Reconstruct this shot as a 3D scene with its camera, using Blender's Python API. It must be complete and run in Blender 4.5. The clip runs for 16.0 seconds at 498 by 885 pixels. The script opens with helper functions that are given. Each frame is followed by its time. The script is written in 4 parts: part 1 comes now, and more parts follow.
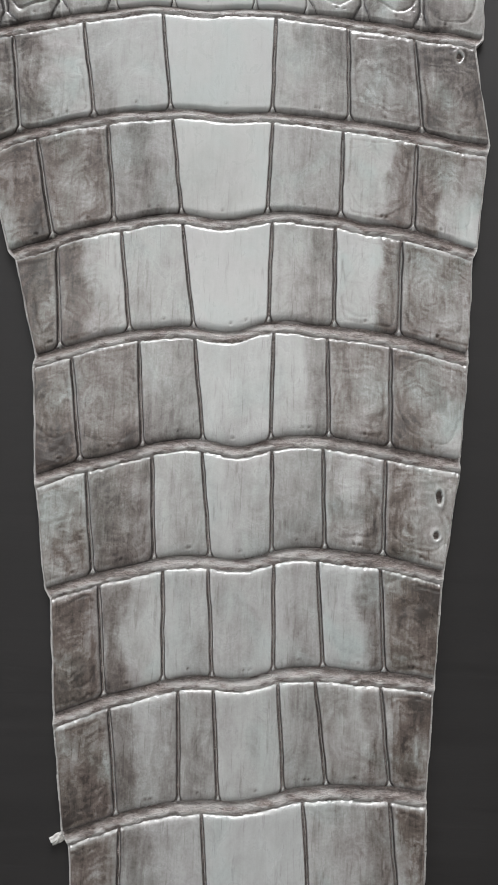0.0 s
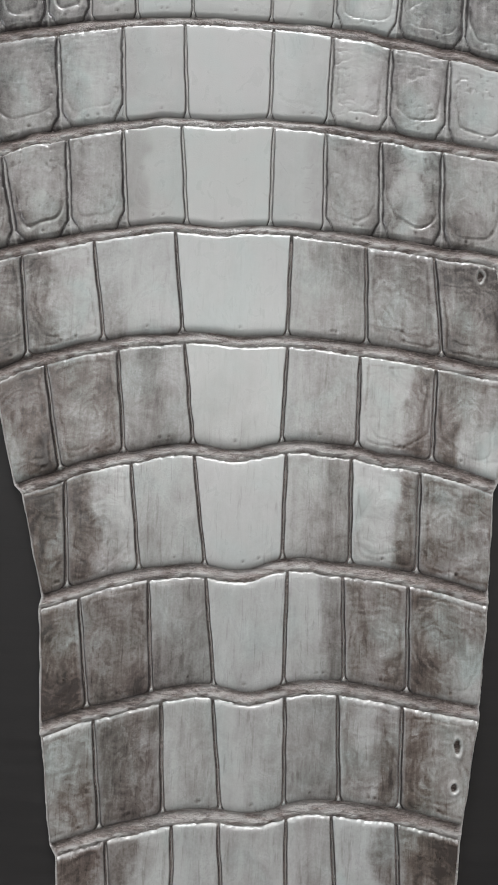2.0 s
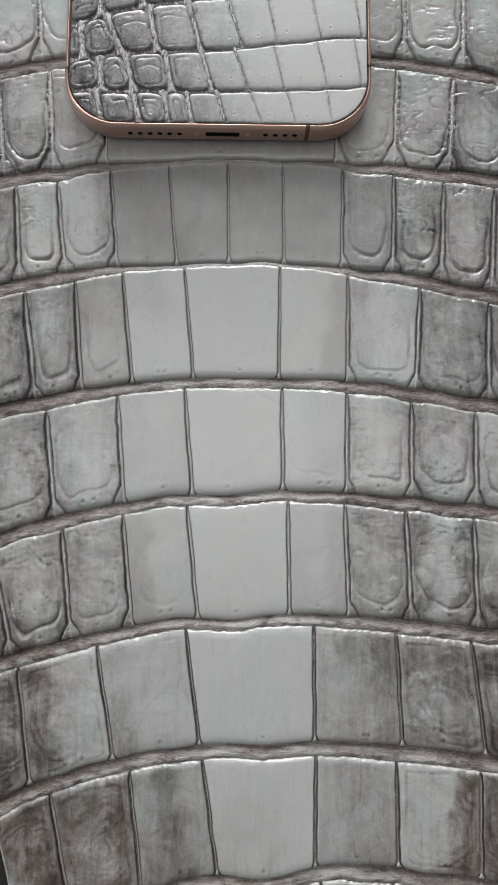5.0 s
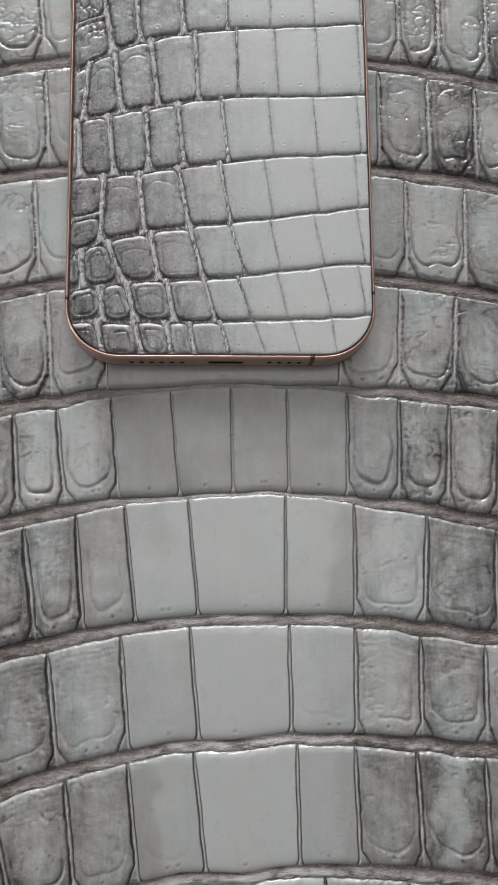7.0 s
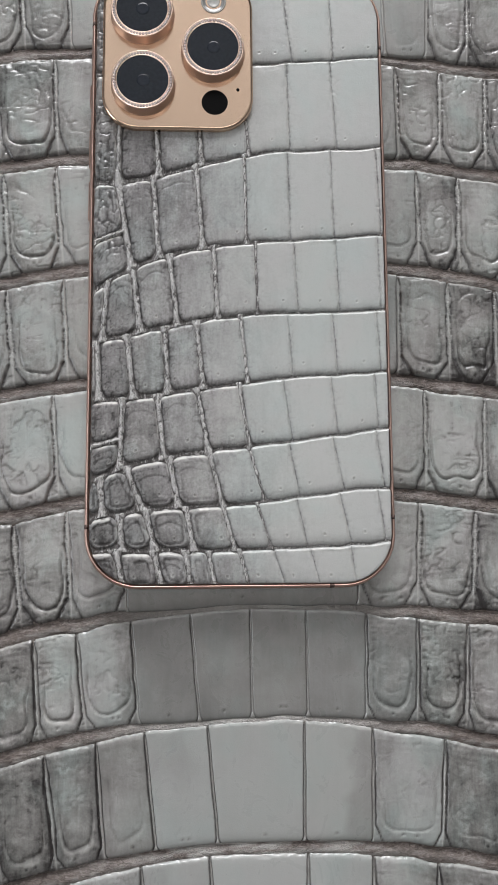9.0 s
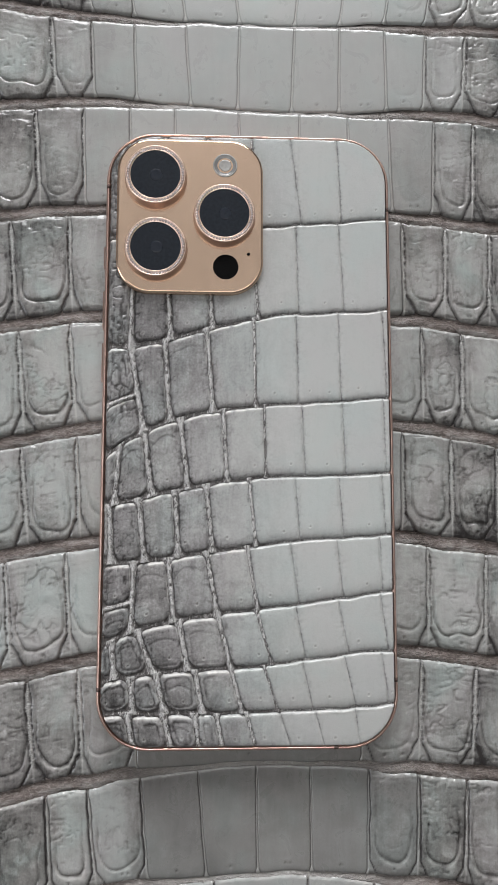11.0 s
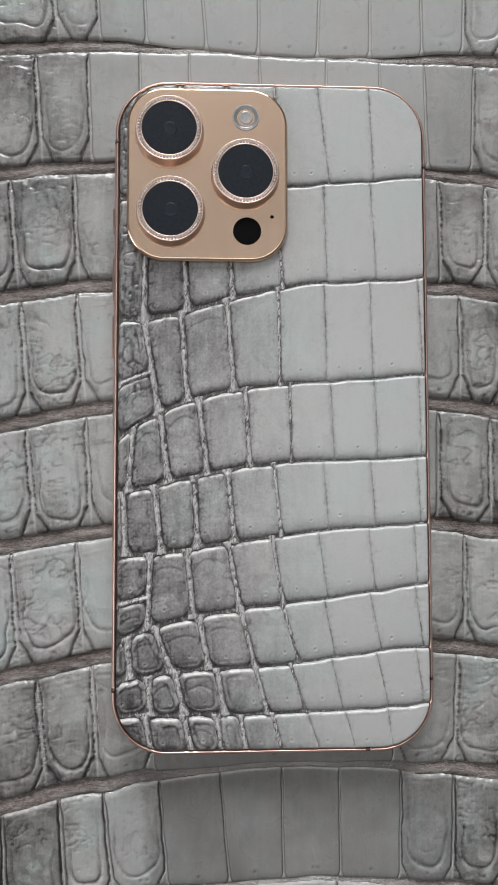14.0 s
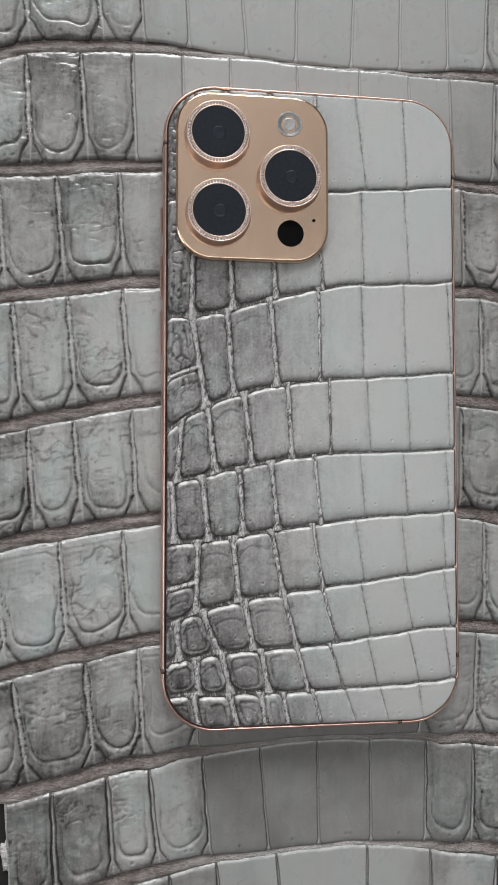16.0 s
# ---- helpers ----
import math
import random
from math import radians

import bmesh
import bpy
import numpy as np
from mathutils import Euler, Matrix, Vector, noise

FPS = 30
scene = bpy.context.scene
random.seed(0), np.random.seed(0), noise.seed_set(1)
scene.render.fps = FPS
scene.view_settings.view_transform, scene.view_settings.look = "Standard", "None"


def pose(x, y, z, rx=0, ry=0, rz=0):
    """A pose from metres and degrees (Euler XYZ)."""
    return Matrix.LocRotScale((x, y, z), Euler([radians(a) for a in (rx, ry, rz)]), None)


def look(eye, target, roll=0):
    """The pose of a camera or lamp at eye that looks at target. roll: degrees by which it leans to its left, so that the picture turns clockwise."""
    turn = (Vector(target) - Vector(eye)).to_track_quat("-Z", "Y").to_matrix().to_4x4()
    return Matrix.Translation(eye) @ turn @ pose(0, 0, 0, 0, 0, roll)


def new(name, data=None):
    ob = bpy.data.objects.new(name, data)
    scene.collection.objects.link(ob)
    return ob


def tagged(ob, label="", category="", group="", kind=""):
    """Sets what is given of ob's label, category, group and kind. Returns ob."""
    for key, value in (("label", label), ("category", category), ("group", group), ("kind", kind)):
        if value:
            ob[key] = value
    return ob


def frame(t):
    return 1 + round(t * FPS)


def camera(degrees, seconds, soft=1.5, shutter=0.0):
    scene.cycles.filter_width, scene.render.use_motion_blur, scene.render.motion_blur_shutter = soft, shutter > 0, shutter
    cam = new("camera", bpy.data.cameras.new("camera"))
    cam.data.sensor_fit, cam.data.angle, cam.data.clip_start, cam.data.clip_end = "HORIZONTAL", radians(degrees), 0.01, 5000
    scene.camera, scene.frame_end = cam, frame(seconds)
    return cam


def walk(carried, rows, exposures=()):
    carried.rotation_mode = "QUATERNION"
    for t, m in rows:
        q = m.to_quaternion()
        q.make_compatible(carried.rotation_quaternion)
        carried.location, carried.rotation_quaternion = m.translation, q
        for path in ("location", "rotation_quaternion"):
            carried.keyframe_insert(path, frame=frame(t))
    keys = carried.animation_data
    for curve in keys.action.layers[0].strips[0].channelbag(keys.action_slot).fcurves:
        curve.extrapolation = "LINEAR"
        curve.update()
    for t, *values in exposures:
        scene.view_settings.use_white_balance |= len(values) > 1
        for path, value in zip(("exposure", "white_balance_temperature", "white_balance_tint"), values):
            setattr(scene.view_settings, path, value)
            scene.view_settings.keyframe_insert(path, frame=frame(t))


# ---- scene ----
cam = camera(32.4, 16.0, soft=1.5)
PATH = [
    (0, pose(0.0148, -0.3499, 0.2193, 7.02, -2.09, 2.50)),
    (0.5, pose(0.0138, -0.3335, 0.2206, 6.99, -1.78, 2.56)),
    (1, pose(0.0106, -0.3192, 0.2203, 6.97, -1.87, 2.64)),
    (1.5, pose(0.0082, -0.3041, 0.2202, 6.70, -1.98, 2.79)),
    (2, pose(0.0102, -0.2881, 0.2200, 6.99, -1.72, 2.94)),
    (2.5, pose(0.0070, -0.2687, 0.2195, 6.73, -2.39, 3.02)),
    (3, pose(0.0059, -0.2575, 0.2171, 7.65, -2.50, 3.39)),
    (3.5, pose(0.0061, -0.2440, 0.2165, 7.94, -2.67, 3.82)),
    (4, pose(0.0030, -0.2252, 0.2164, 7.90, -2.34, 1.77)),
    (4.2, pose(0.0047, -0.2183, 0.2143, 7.88, -1.21, 1.32)),
    (6.5, pose(-0.0043, -0.1418, 0.2105, 7.32, -2.87, -0.55)),
    (7, pose(-0.0057, -0.1334, 0.2145, 8.72, -3.28, -0.57)),
    (7.5, pose(-0.0048, -0.1172, 0.2170, 8.04, -3.24, -0.68)),
    (8, pose(-0.0041, -0.1018, 0.2182, 7.10, -2.53, -0.61)),
    (8.5, pose(-0.0044, -0.0862, 0.2204, 6.98, -2.80, -0.64)),
    (9, pose(-0.0092, -0.0725, 0.2228, 7.46, -2.95, -0.46)),
    (9.5, pose(-0.0090, -0.0605, 0.2263, 7.74, -2.60, -0.33)),
    (10, pose(-0.0126, -0.0491, 0.2303, 7.40, -3.22, -0.08)),
    (10.2, pose(-0.0133, -0.0441, 0.2330, 7.45, -3.10, 0.03)),
    (12.3, pose(-0.0094, -0.0221, 0.2343, 5.99, -3.06, -0.07)),
    (12.5, pose(-0.0103, -0.0225, 0.2316, 5.98, -3.42, -0.14)),
    (13, pose(-0.0093, -0.0222, 0.2222, 5.17, -3.61, -0.26)),
    (13.5, pose(-0.0100, -0.0207, 0.2172, 4.28, -3.04, -0.17)),
    (14, pose(-0.0171, -0.0200, 0.2169, 3.76, -3.06, -0.15)),
    (14.5, pose(-0.0260, -0.0205, 0.2194, 3.34, -3.40, -0.17)),
    (15, pose(-0.0364, -0.0204, 0.2201, 2.94, -5.05, -0.16)),
    (15.5, pose(-0.0455, -0.0202, 0.2233, 2.99, -7.10, -0.17)),
    (16, pose(-0.0486, -0.0187, 0.2246, 2.73, -8.34, -0.00)),
]
walk(cam, PATH, [(0, 0.06), (0.6, -0.01), (3.0, -0.12), (4.2, -0.24), (6.5, -0.44), (9.5, -0.55), (13, -0.53), (16, -0.59)])

# ---- light ----
world = bpy.data.worlds.new("overcast_sky")
world.use_nodes = True
scene.world = world
wn = world.node_tree.nodes
sky = wn.new("ShaderNodeTexSky")
sky.sky_type, sky.sun_disc = "NISHITA", False
sky.sun_elevation, sky.sun_rotation = radians(35), radians(0)
world.node_tree.links.new(sky.outputs[0], wn["Background"].inputs[0])
wn["Background"].inputs[1].default_value = 0.1


def window_light(name, x, y, z, sx, sz, power, aim, colour):
    lamp = bpy.data.lights.new(name, "AREA")
    lamp.shape, lamp.size, lamp.size_y = "RECTANGLE", sx, sz
    lamp.energy, lamp.color = power, colour
    ob = new(name, lamp)
    ob.matrix_world = look((x, y, z), aim)
    return ob


# daylight in the tall window beyond the top of the hide, and in the side window
window_light("window_daylight", 0.0, 1.93, 0.95, 1.1, 1.1, 72, (0.0, -0.2, 0.0), (0.98, 0.98, 1.0))
window_light("side_window_daylight", -1.93, -0.3, 0.95, 1.0, 1.1, 18, (0.0, -0.2, 0.0), (0.965, 0.972, 1.0))

CEILING_LIGHT = (0.05, 0.08, 1.7, 1.3, 0.54)
panel = window_light("ceiling_light_glow", *CEILING_LIGHT, 5.5, (0.05, 0.08, 0.0), (1.0, 0.99, 0.97))
panel.matrix_world = pose(*CEILING_LIGHT[:3])


# ---- small tools ----
def value_noise(x, y, cell, seed):
    """Smooth random field of 0 to 1 over x and y, with cells of the given size."""
    u, v = np.asarray(x) / cell + seed * 17.31, np.asarray(y) / cell + seed * 9.17
    iu, iv = np.floor(u), np.floor(v)
    fu, fv = u - iu, v - iv
    fu, fv = fu * fu * (3 - 2 * fu), fv * fv * (3 - 2 * fv)

    def rnd(a, b):
        s = np.sin(a * 127.1 + b * 311.7 + seed * 74.7) * 43758.5453
        return s - np.floor(s)
    return ((rnd(iu, iv) * (1 - fu) + rnd(iu + 1, iv) * fu) * (1 - fv)
            + (rnd(iu, iv + 1) * (1 - fu) + rnd(iu + 1, iv + 1) * fu) * fv)


def fbm(x, y, cell, seed, octaves=3):
    total, weight = 0, 0
    for i in range(octaves):
        total = total + value_noise(x, y, cell / 2 ** i, seed + i) / 1.7 ** i
        weight += 1 / 1.7 ** i
    return total / weight


def smooth(a, b, x):
    k = np.clip((x - a) / (b - a), 0, 1)
    return k * k * (3 - 2 * k)


def link_mesh(name, me, material, parent=None, label=""):
    me.materials.append(material)
    ob = new(name, me)
    if parent:
        ob.parent = parent
    if label:
        ob["label"] = label
    return ob


def part(name, bm, material, parent=None, label="", smooth_shade=True):
    """One mesh object out of a bmesh, under a thing or a part."""
    me = bpy.data.meshes.new(name)
    bm.to_mesh(me)
    bm.free()
    if smooth_shade:
        me.polygons.foreach_set("use_smooth", [True] * len(me.polygons))
    return link_mesh(name, me, material, parent, label)


def sheet(name, x, y, z, material, parent=None, label="", **fields):
    """A mesh from three arrays of millimetres, rows by columns, with dye and the like as attributes."""
    n, m = x.shape
    co = np.stack([x, y, z], -1).reshape(-1, 3) / 1000
    i = np.arange(n * m).reshape(n, m)
    quads = np.stack([i[:-1, :-1], i[:-1, 1:], i[1:, 1:], i[1:, :-1]], -1).reshape(-1, 4)
    me = bpy.data.meshes.new(name)
    me.from_pydata(co.tolist(), [], quads.tolist())
    me.polygons.foreach_set("use_smooth", np.ones(len(quads), bool))
    for key, field in fields.items():
        at = me.attributes.new(key, "FLOAT", "POINT")
        at.data.foreach_set("value", np.asarray(field + 0 * z, np.float32).reshape(-1))
    me.update()
    return link_mesh(name, me, material, parent, label)


def rounded_outline(x0, y0, x1, y1, r, steps=10):
    pts = []
    for cx, cy, a0 in ((x1 - r, y1 - r, 0), (x0 + r, y1 - r, 90), (x0 + r, y0 + r, 180), (x1 - r, y0 + r, 270)):
        for k in range(steps + 1):
            a = radians(a0 + 90 * k / steps)
            pts.append((cx + r * math.cos(a), cy + r * math.sin(a)))
    return pts


def loft(bm, rings, cap_low=True, cap_top=True):
    """Join outlines (lists of points in millimetres) into one skin."""
    loops = [[bm.verts.new((p[0] / 1000, p[1] / 1000, p[2] / 1000)) for p in ring] for ring in rings]
    for a, b in zip(loops, loops[1:]):
        for k in range(len(a)):
            j = (k + 1) % len(a)
            bm.faces.new((a[k], a[j], b[j], b[k]))
    if cap_top:
        bm.faces.new(loops[-1])
    if cap_low:
        bm.faces.new(loops[0][::-1])


def slab(x0, y0, x1, y1, r, profile, steps=10):
    """A rounded slab: profile is a list of (inset, height) in millimetres, from below to above."""
    bm = bmesh.new()
    loft(bm, [[(x, y, z) for x, y in rounded_outline(x0 + d, y0 + d, x1 - d, y1 - d, max(r - d, 0.05), steps)] for d, z in profile])
    return bm


def lathe(cx, cy, profile, n=64, closed=True):
    """A turned body round an upright axis: profile of (radius, height) in millimetres."""
    bm = bmesh.new()
    rings = [[(cx + r * math.cos(2 * math.pi * k / n), cy + r * math.sin(2 * math.pi * k / n), z) for k in range(n)] for r, z in profile]
    loft(bm, rings, closed, closed)
    return bm


def box(x0, y0, z0, x1, y1, z1, bevel=0.0):
    bm = bmesh.new()
    bmesh.ops.create_cube(bm, size=1)
    for v in bm.verts:
        v.co = ((x0 + x1) / 2 + v.co.x * (x1 - x0), (y0 + y1) / 2 + v.co.y * (y1 - y0), (z0 + z1) / 2 + v.co.z * (z1 - z0))
    if bevel:
        bmesh.ops.bevel(bm, geom=bm.edges[:], offset=bevel, segments=2, affect="EDGES", profile=0.5)
    return bm


# ---- materials ----
class Nodes:
    """Short hand for a node material."""

    def __init__(self, name):
        self.mat = bpy.data.materials.new(name)
        self.mat.use_nodes = True
        self.tree = self.mat.node_tree
        self.bsdf = self.tree.nodes["Principled BSDF"]
        self.co = self.tree.nodes.new("ShaderNodeTexCoord")

    def link(self, a, b):
        self.tree.links.new(a, b)

    def value(self, socket, v):
        if hasattr(v, "is_linked"):
            self.link(v, socket)
        else:
            socket.default_value = v

    def noise(self, scale, detail=3.0, rough=0.55, stretch=(1, 1, 1), distort=0.0):
        m = self.tree.nodes.new("ShaderNodeMapping")
        m.inputs["Scale"].default_value = stretch
        self.link(self.co.outputs["Object"], m.inputs[0])
        n = self.tree.nodes.new("ShaderNodeTexNoise")
        n.inputs["Scale"].default_value = scale
        n.inputs["Detail"].default_value = detail
        n.inputs["Roughness"].default_value = rough
        n.inputs["Distortion"].default_value = distort
        self.link(m.outputs[0], n.inputs["Vector"])
        return n.outputs[0]

    def maths(self, op, a, b=0.0, c=0.0):
        n = self.tree.nodes.new("ShaderNodeMath")
        n.operation = op
        for s, v in zip(n.inputs, (a, b, c)):
            self.value(s, v)
        return n.outputs[0]

    def ramp(self, fac, *stops):
        n = self.tree.nodes.new("ShaderNodeValToRGB")
        el = n.color_ramp.elements
        while len(el) < len(stops):
            el.new(0.5)
        for e, (p, c) in zip(el, stops):
            e.position, e.color = p, (*c, 1)
        self.value(n.inputs[0], fac)
        return n.outputs[0]

    def spread(self, fac, lo, hi, a, b):
        n = self.tree.nodes.new("ShaderNodeMapRange")
        for s, v in zip(n.inputs, (fac, lo, hi, a, b)):
            self.value(s, v)
        return n.outputs[0]

    def attribute(self, name):
        n = self.tree.nodes.new("ShaderNodeAttribute")
        n.attribute_name = name
        return n.outputs["Fac"]

    def bump(self, height, strength, distance, normal=None):
        n = self.tree.nodes.new("ShaderNodeBump")
        n.inputs["Strength"].default_value = strength
        n.inputs["Distance"].default_value = distance
        self.link(height, n.inputs["Height"])
        if normal:
            self.link(normal, n.inputs["Normal"])
        return n.outputs[0]

    def finish(self, colour=None, rough=None, metal=None, normal=None, coat=None, coat_rough=0.1, spec=None):
        for key, v in (("Base Color", colour), ("Roughness", rough), ("Metallic", metal), ("Normal", normal), ("Coat Weight", coat), ("Specular IOR Level", spec)):
            if v is not None:
                self.value(self.bsdf.inputs[key], v)
        if coat:
            self.bsdf.inputs["Coat Roughness"].default_value = coat_rough
        return self.mat


def glazed_scale(name, pale, mid, dark, brown, rough, coat=0.3, speckle=(1700, 0.5), tint=0.2):
    """Glazed crocodile scale: pale ground with smoky dye, brushed along the body, browner towards the tail."""
    n = Nodes(name)
    dye_and_shade, flank = n.attribute("dye_and_shade"), n.attribute("flank")
    cloud = n.noise(150, 5, 0.62, (1, 0.8, 1), 1.6)
    fibre = n.noise(620, 4, 0.65, (1, 0.12, 1), 0.5)
    speck = n.noise(speckle[0], 3, 0.6)
    # the dye takes unevenly: clouds and fibres tell most where there is dye at all
    uneven = n.maths("MULTIPLY", n.maths("SUBTRACT", cloud, 0.5), 1.15)
    uneven = n.maths("MULTIPLY_ADD", n.maths("SUBTRACT", fibre, 0.5), 0.85, uneven)
    uneven = n.maths("MULTIPLY_ADD", n.maths("SUBTRACT", speck, 0.5), speckle[1], uneven)
    weight = n.maths("MULTIPLY", n.spread(dye_and_shade, 0.0, 0.5, 0.11, 0.75), n.attribute("mottle"))
    mixed = n.maths("MULTIPLY_ADD", uneven, weight, dye_and_shade)
    along = n.tree.nodes.new("ShaderNodeSeparateXYZ")
    n.link(n.co.outputs["Object"], along.inputs[0])
    # growth rings in the dye, broken into short arcs
    arcs = n.maths("SINE", n.maths("MULTIPLY_ADD", n.noise(190, 4, 0.68), 20.0, n.maths("MULTIPLY", n.attribute("swirl"), 2.7)))
    arcs = n.maths("MULTIPLY", arcs, n.spread(n.noise(260, 4, 0.65), 0.42, 0.66, 0.0, 0.18))
    mixed = n.maths("MULTIPLY_ADD", n.maths("MULTIPLY", arcs, flank), n.spread(dye_and_shade, 0.1, 0.5, 0.05, 1.0), mixed)
    # short dark scratches lengthwise near the tail
    scratch = n.spread(n.noise(1250, 3, 0.6, (1, 0.09, 1), 0.4), 0.58, 0.7, 0.0, 0.16)
    mixed = n.maths("MULTIPLY_ADD", scratch, n.spread(along.outputs[1], -0.17, -0.28, 0.0, 1.0), mixed)
    colour = n.ramp(mixed, (0.0, pale), (0.45, mid), (1.0, dark))
    warm = n.ramp(mixed, (0.0, pale), (0.42, brown), (0.72, (brown[0] * 0.5, brown[1] * 0.42, brown[2] * 0.38)), (1.0, (brown[0] * 0.17, brown[1] * 0.14, brown[2] * 0.13)))
    blend = n.tree.nodes.new("ShaderNodeMix")
    blend.data_type = "RGBA"
    n.value(blend.inputs[0], n.maths("MULTIPLY", n.spread(along.outputs[1], -0.15, -0.26, 0.0, 1.0), n.maths("MULTIPLY_ADD", flank, 0.6, 0.4)))
    n.link(colour, blend.inputs[6])
    n.link(warm, blend.inputs[7])
    # relief: fine grain everywhere, soft lumps on the flanks, beads along the old seams
    seam = n.attribute("seam")
    grain = n.noise(2600, 3, 0.6)
    wave = n.tree.nodes.new("ShaderNodeTexWave")
    wave.bands_direction = "Y"
    for key, v in (("Scale", 620.0), ("Distortion", 9.0), ("Detail", 2.0), ("Detail Scale", 2.0)):
        wave.inputs[key].default_value = v
    n.link(n.co.outputs["Object"], wave.inputs["Vector"])
    beads = wave.outputs["Fac"]
    lumps = n.noise(260, 2, 0.5, (0.9, 1.1, 1), 0.5)
    relief = n.maths("MULTIPLY", lumps, n.maths("MULTIPLY_ADD", flank, 0.22, 0.02))
    relief = n.maths("MULTIPLY_ADD", n.maths("MULTIPLY", beads, seam), 0.12, relief)
    relief = n.maths("MULTIPLY_ADD", n.maths("MULTIPLY", arcs, flank), 0.04, relief)
    bumped = n.bump(relief, 0.8, 0.0009, n.bump(grain, 0.16, 0.0002))
    pearl = n.tree.nodes.new("ShaderNodeMix")
    pearl.data_type = "RGBA"
    n.value(pearl.inputs[0], n.maths("MULTIPLY", seam, n.spread(beads, 0.4, 0.75, 0.0, 0.6)))
    n.link(blend.outputs[2], pearl.inputs[6])
    pearl.inputs[7].default_value = (0.48, 0.475, 0.465, 1)
    # no two scales took the glaze quite alike
    info = n.tree.nodes.new("ShaderNodeObjectInfo")
    shade = n.tree.nodes.new("ShaderNodeMix")
    shade.data_type, shade.blend_type = "RGBA", "MULTIPLY"
    shade.inputs[0].default_value = tint
    # highlights painted as near-white colour on lips and pores, and the pale seam ridges
    pale_glint = n.tree.nodes.new("ShaderNodeMix")
    pale_glint.data_type = "RGBA"
    n.value(pale_glint.inputs[0], n.attribute("pale_glint"))
    n.link(pearl.outputs[2], pale_glint.inputs[6])
    pale_glint.inputs[7].default_value = (0.66, 0.65, 0.625, 1)
    # the glaze leans to sea green here and to lilac there
    hue = n.tree.nodes.new("ShaderNodeMix")
    hue.data_type, hue.blend_type = "RGBA", "MULTIPLY"
    n.value(hue.inputs[0], n.maths("MULTIPLY_ADD", flank, 0.4, 0.35))
    n.link(pale_glint.outputs[2], hue.inputs[6])
    n.link(n.ramp(n.noise(75, 3, 0.5, (1, 0.8, 1), 0.6), (0.34, (1.02, 0.975, 0.985)), (0.5, (1.0, 1.0, 0.985)), (0.66, (0.925, 1.03, 1.015))), hue.inputs[7])
    n.link(hue.outputs[2], shade.inputs[6])
    n.link(n.ramp(info.outputs["Random"], (0.0, (0.86, 0.93, 0.97)), (0.35, (1.0, 0.99, 0.95)), (0.7, (0.93, 0.99, 1.0)), (1.0, (0.96, 0.92, 0.93))), shade.inputs[7])
    gloss = n.spread(cloud, 0.3, 0.7, rough - 0.05, rough + 0.08)
    return n.finish(shade.outputs[2], gloss, normal=bumped, coat=coat, coat_rough=0.16)


def creased_skin(name, a, b, c, rough=0.5, folds=(950, (0.6, 1.5, 1))):
    """The soft wrinkled skin between the scales."""
    n = Nodes(name)
    fold = n.noise(*folds[:1], 5, 0.7, folds[1], 0.8)
    patch = n.noise(90, 3, 0.6)
    colour = n.ramp(n.maths("MULTIPLY_ADD", n.maths("SUBTRACT", patch, 0.5), 0.6, fold), (0.31, a), (0.5, b), (0.7, c))
    fine = n.noise(2400, 3, 0.6)
    light = n.tree.nodes.new("ShaderNodeMix")
    light.data_type = "RGBA"
    n.value(light.inputs[0], n.attribute("pale"))
    n.link(colour, light.inputs[6])
    light.inputs[7].default_value = (0.6, 0.59, 0.57, 1)
    colour = light.outputs[2]
    return n.finish(colour, rough, normal=n.bump(fold, 0.9, 0.0014, n.bump(fine, 0.25, 0.0003)), coat=0.15, coat_rough=0.3)


def fibrous_skin():
    """Creases of the phone's leather: pale glossy strands with dark dye settled beside them."""
    n = Nodes("fibrous_case_skin")
    strand = n.attribute("strand")
    fibre = n.noise(2800, 4, 0.66, (1, 0.3, 1), 1.8)
    mixed = n.maths("MULTIPLY_ADD", n.maths("SUBTRACT", fibre, 0.5), n.spread(strand, 0.0, 0.5, 0.7, 3.6), strand)
    colour = n.ramp(mixed, (0.0, (0.06, 0.054, 0.052)), (0.4, (0.21, 0.198, 0.193)), (0.9, (0.74, 0.73, 0.72)))
    return n.finish(colour, 0.3, normal=n.bump(fibre, 0.8, 0.0006), coat=0.3, coat_rough=0.15)


def metal(name, base, rough, brush=0.0, stretch=(1, 1, 1)):
    n = Nodes(name)
    g = n.noise(900, 3, 0.6, stretch)
    f = n.noise(40, 2, 0.5)
    r = n.maths("MULTIPLY_ADD", n.maths("SUBTRACT", n.maths("ADD", g, f), 1.0), 0.12, rough)
    return n.finish((*base, 1), r, 1.0, n.bump(g, 0.04 + brush, 0.0001))


SCALE = glazed_scale("glazed_hide_scale", (0.443, 0.456, 0.447), (0.237, 0.234, 0.226), (0.036, 0.032, 0.032), (0.222, 0.212, 0.2), 0.29, 0.4)
SKIN = creased_skin("creased_hide_skin", (0.08, 0.06, 0.052), (0.216, 0.178, 0.16), (0.42, 0.372, 0.35), 0.45, (1500, (0.5, 1.2, 1)))
CASE_SCALE = glazed_scale("glazed_case_scale", (0.463, 0.472, 0.463), (0.236, 0.231, 0.231), (0.052, 0.048, 0.048), (0.25, 0.24, 0.24), 0.33, 0.2, (1500, 0.85), 0.2)
CASE_SKIN = fibrous_skin()
FLESH = creased_skin("white_flesh_edge", (0.5, 0.48, 0.45), (0.7, 0.69, 0.66), (0.85, 0.84, 0.82), 0.6)
ROSE = metal("rose_gold", (0.66, 0.46, 0.39), 0.4)
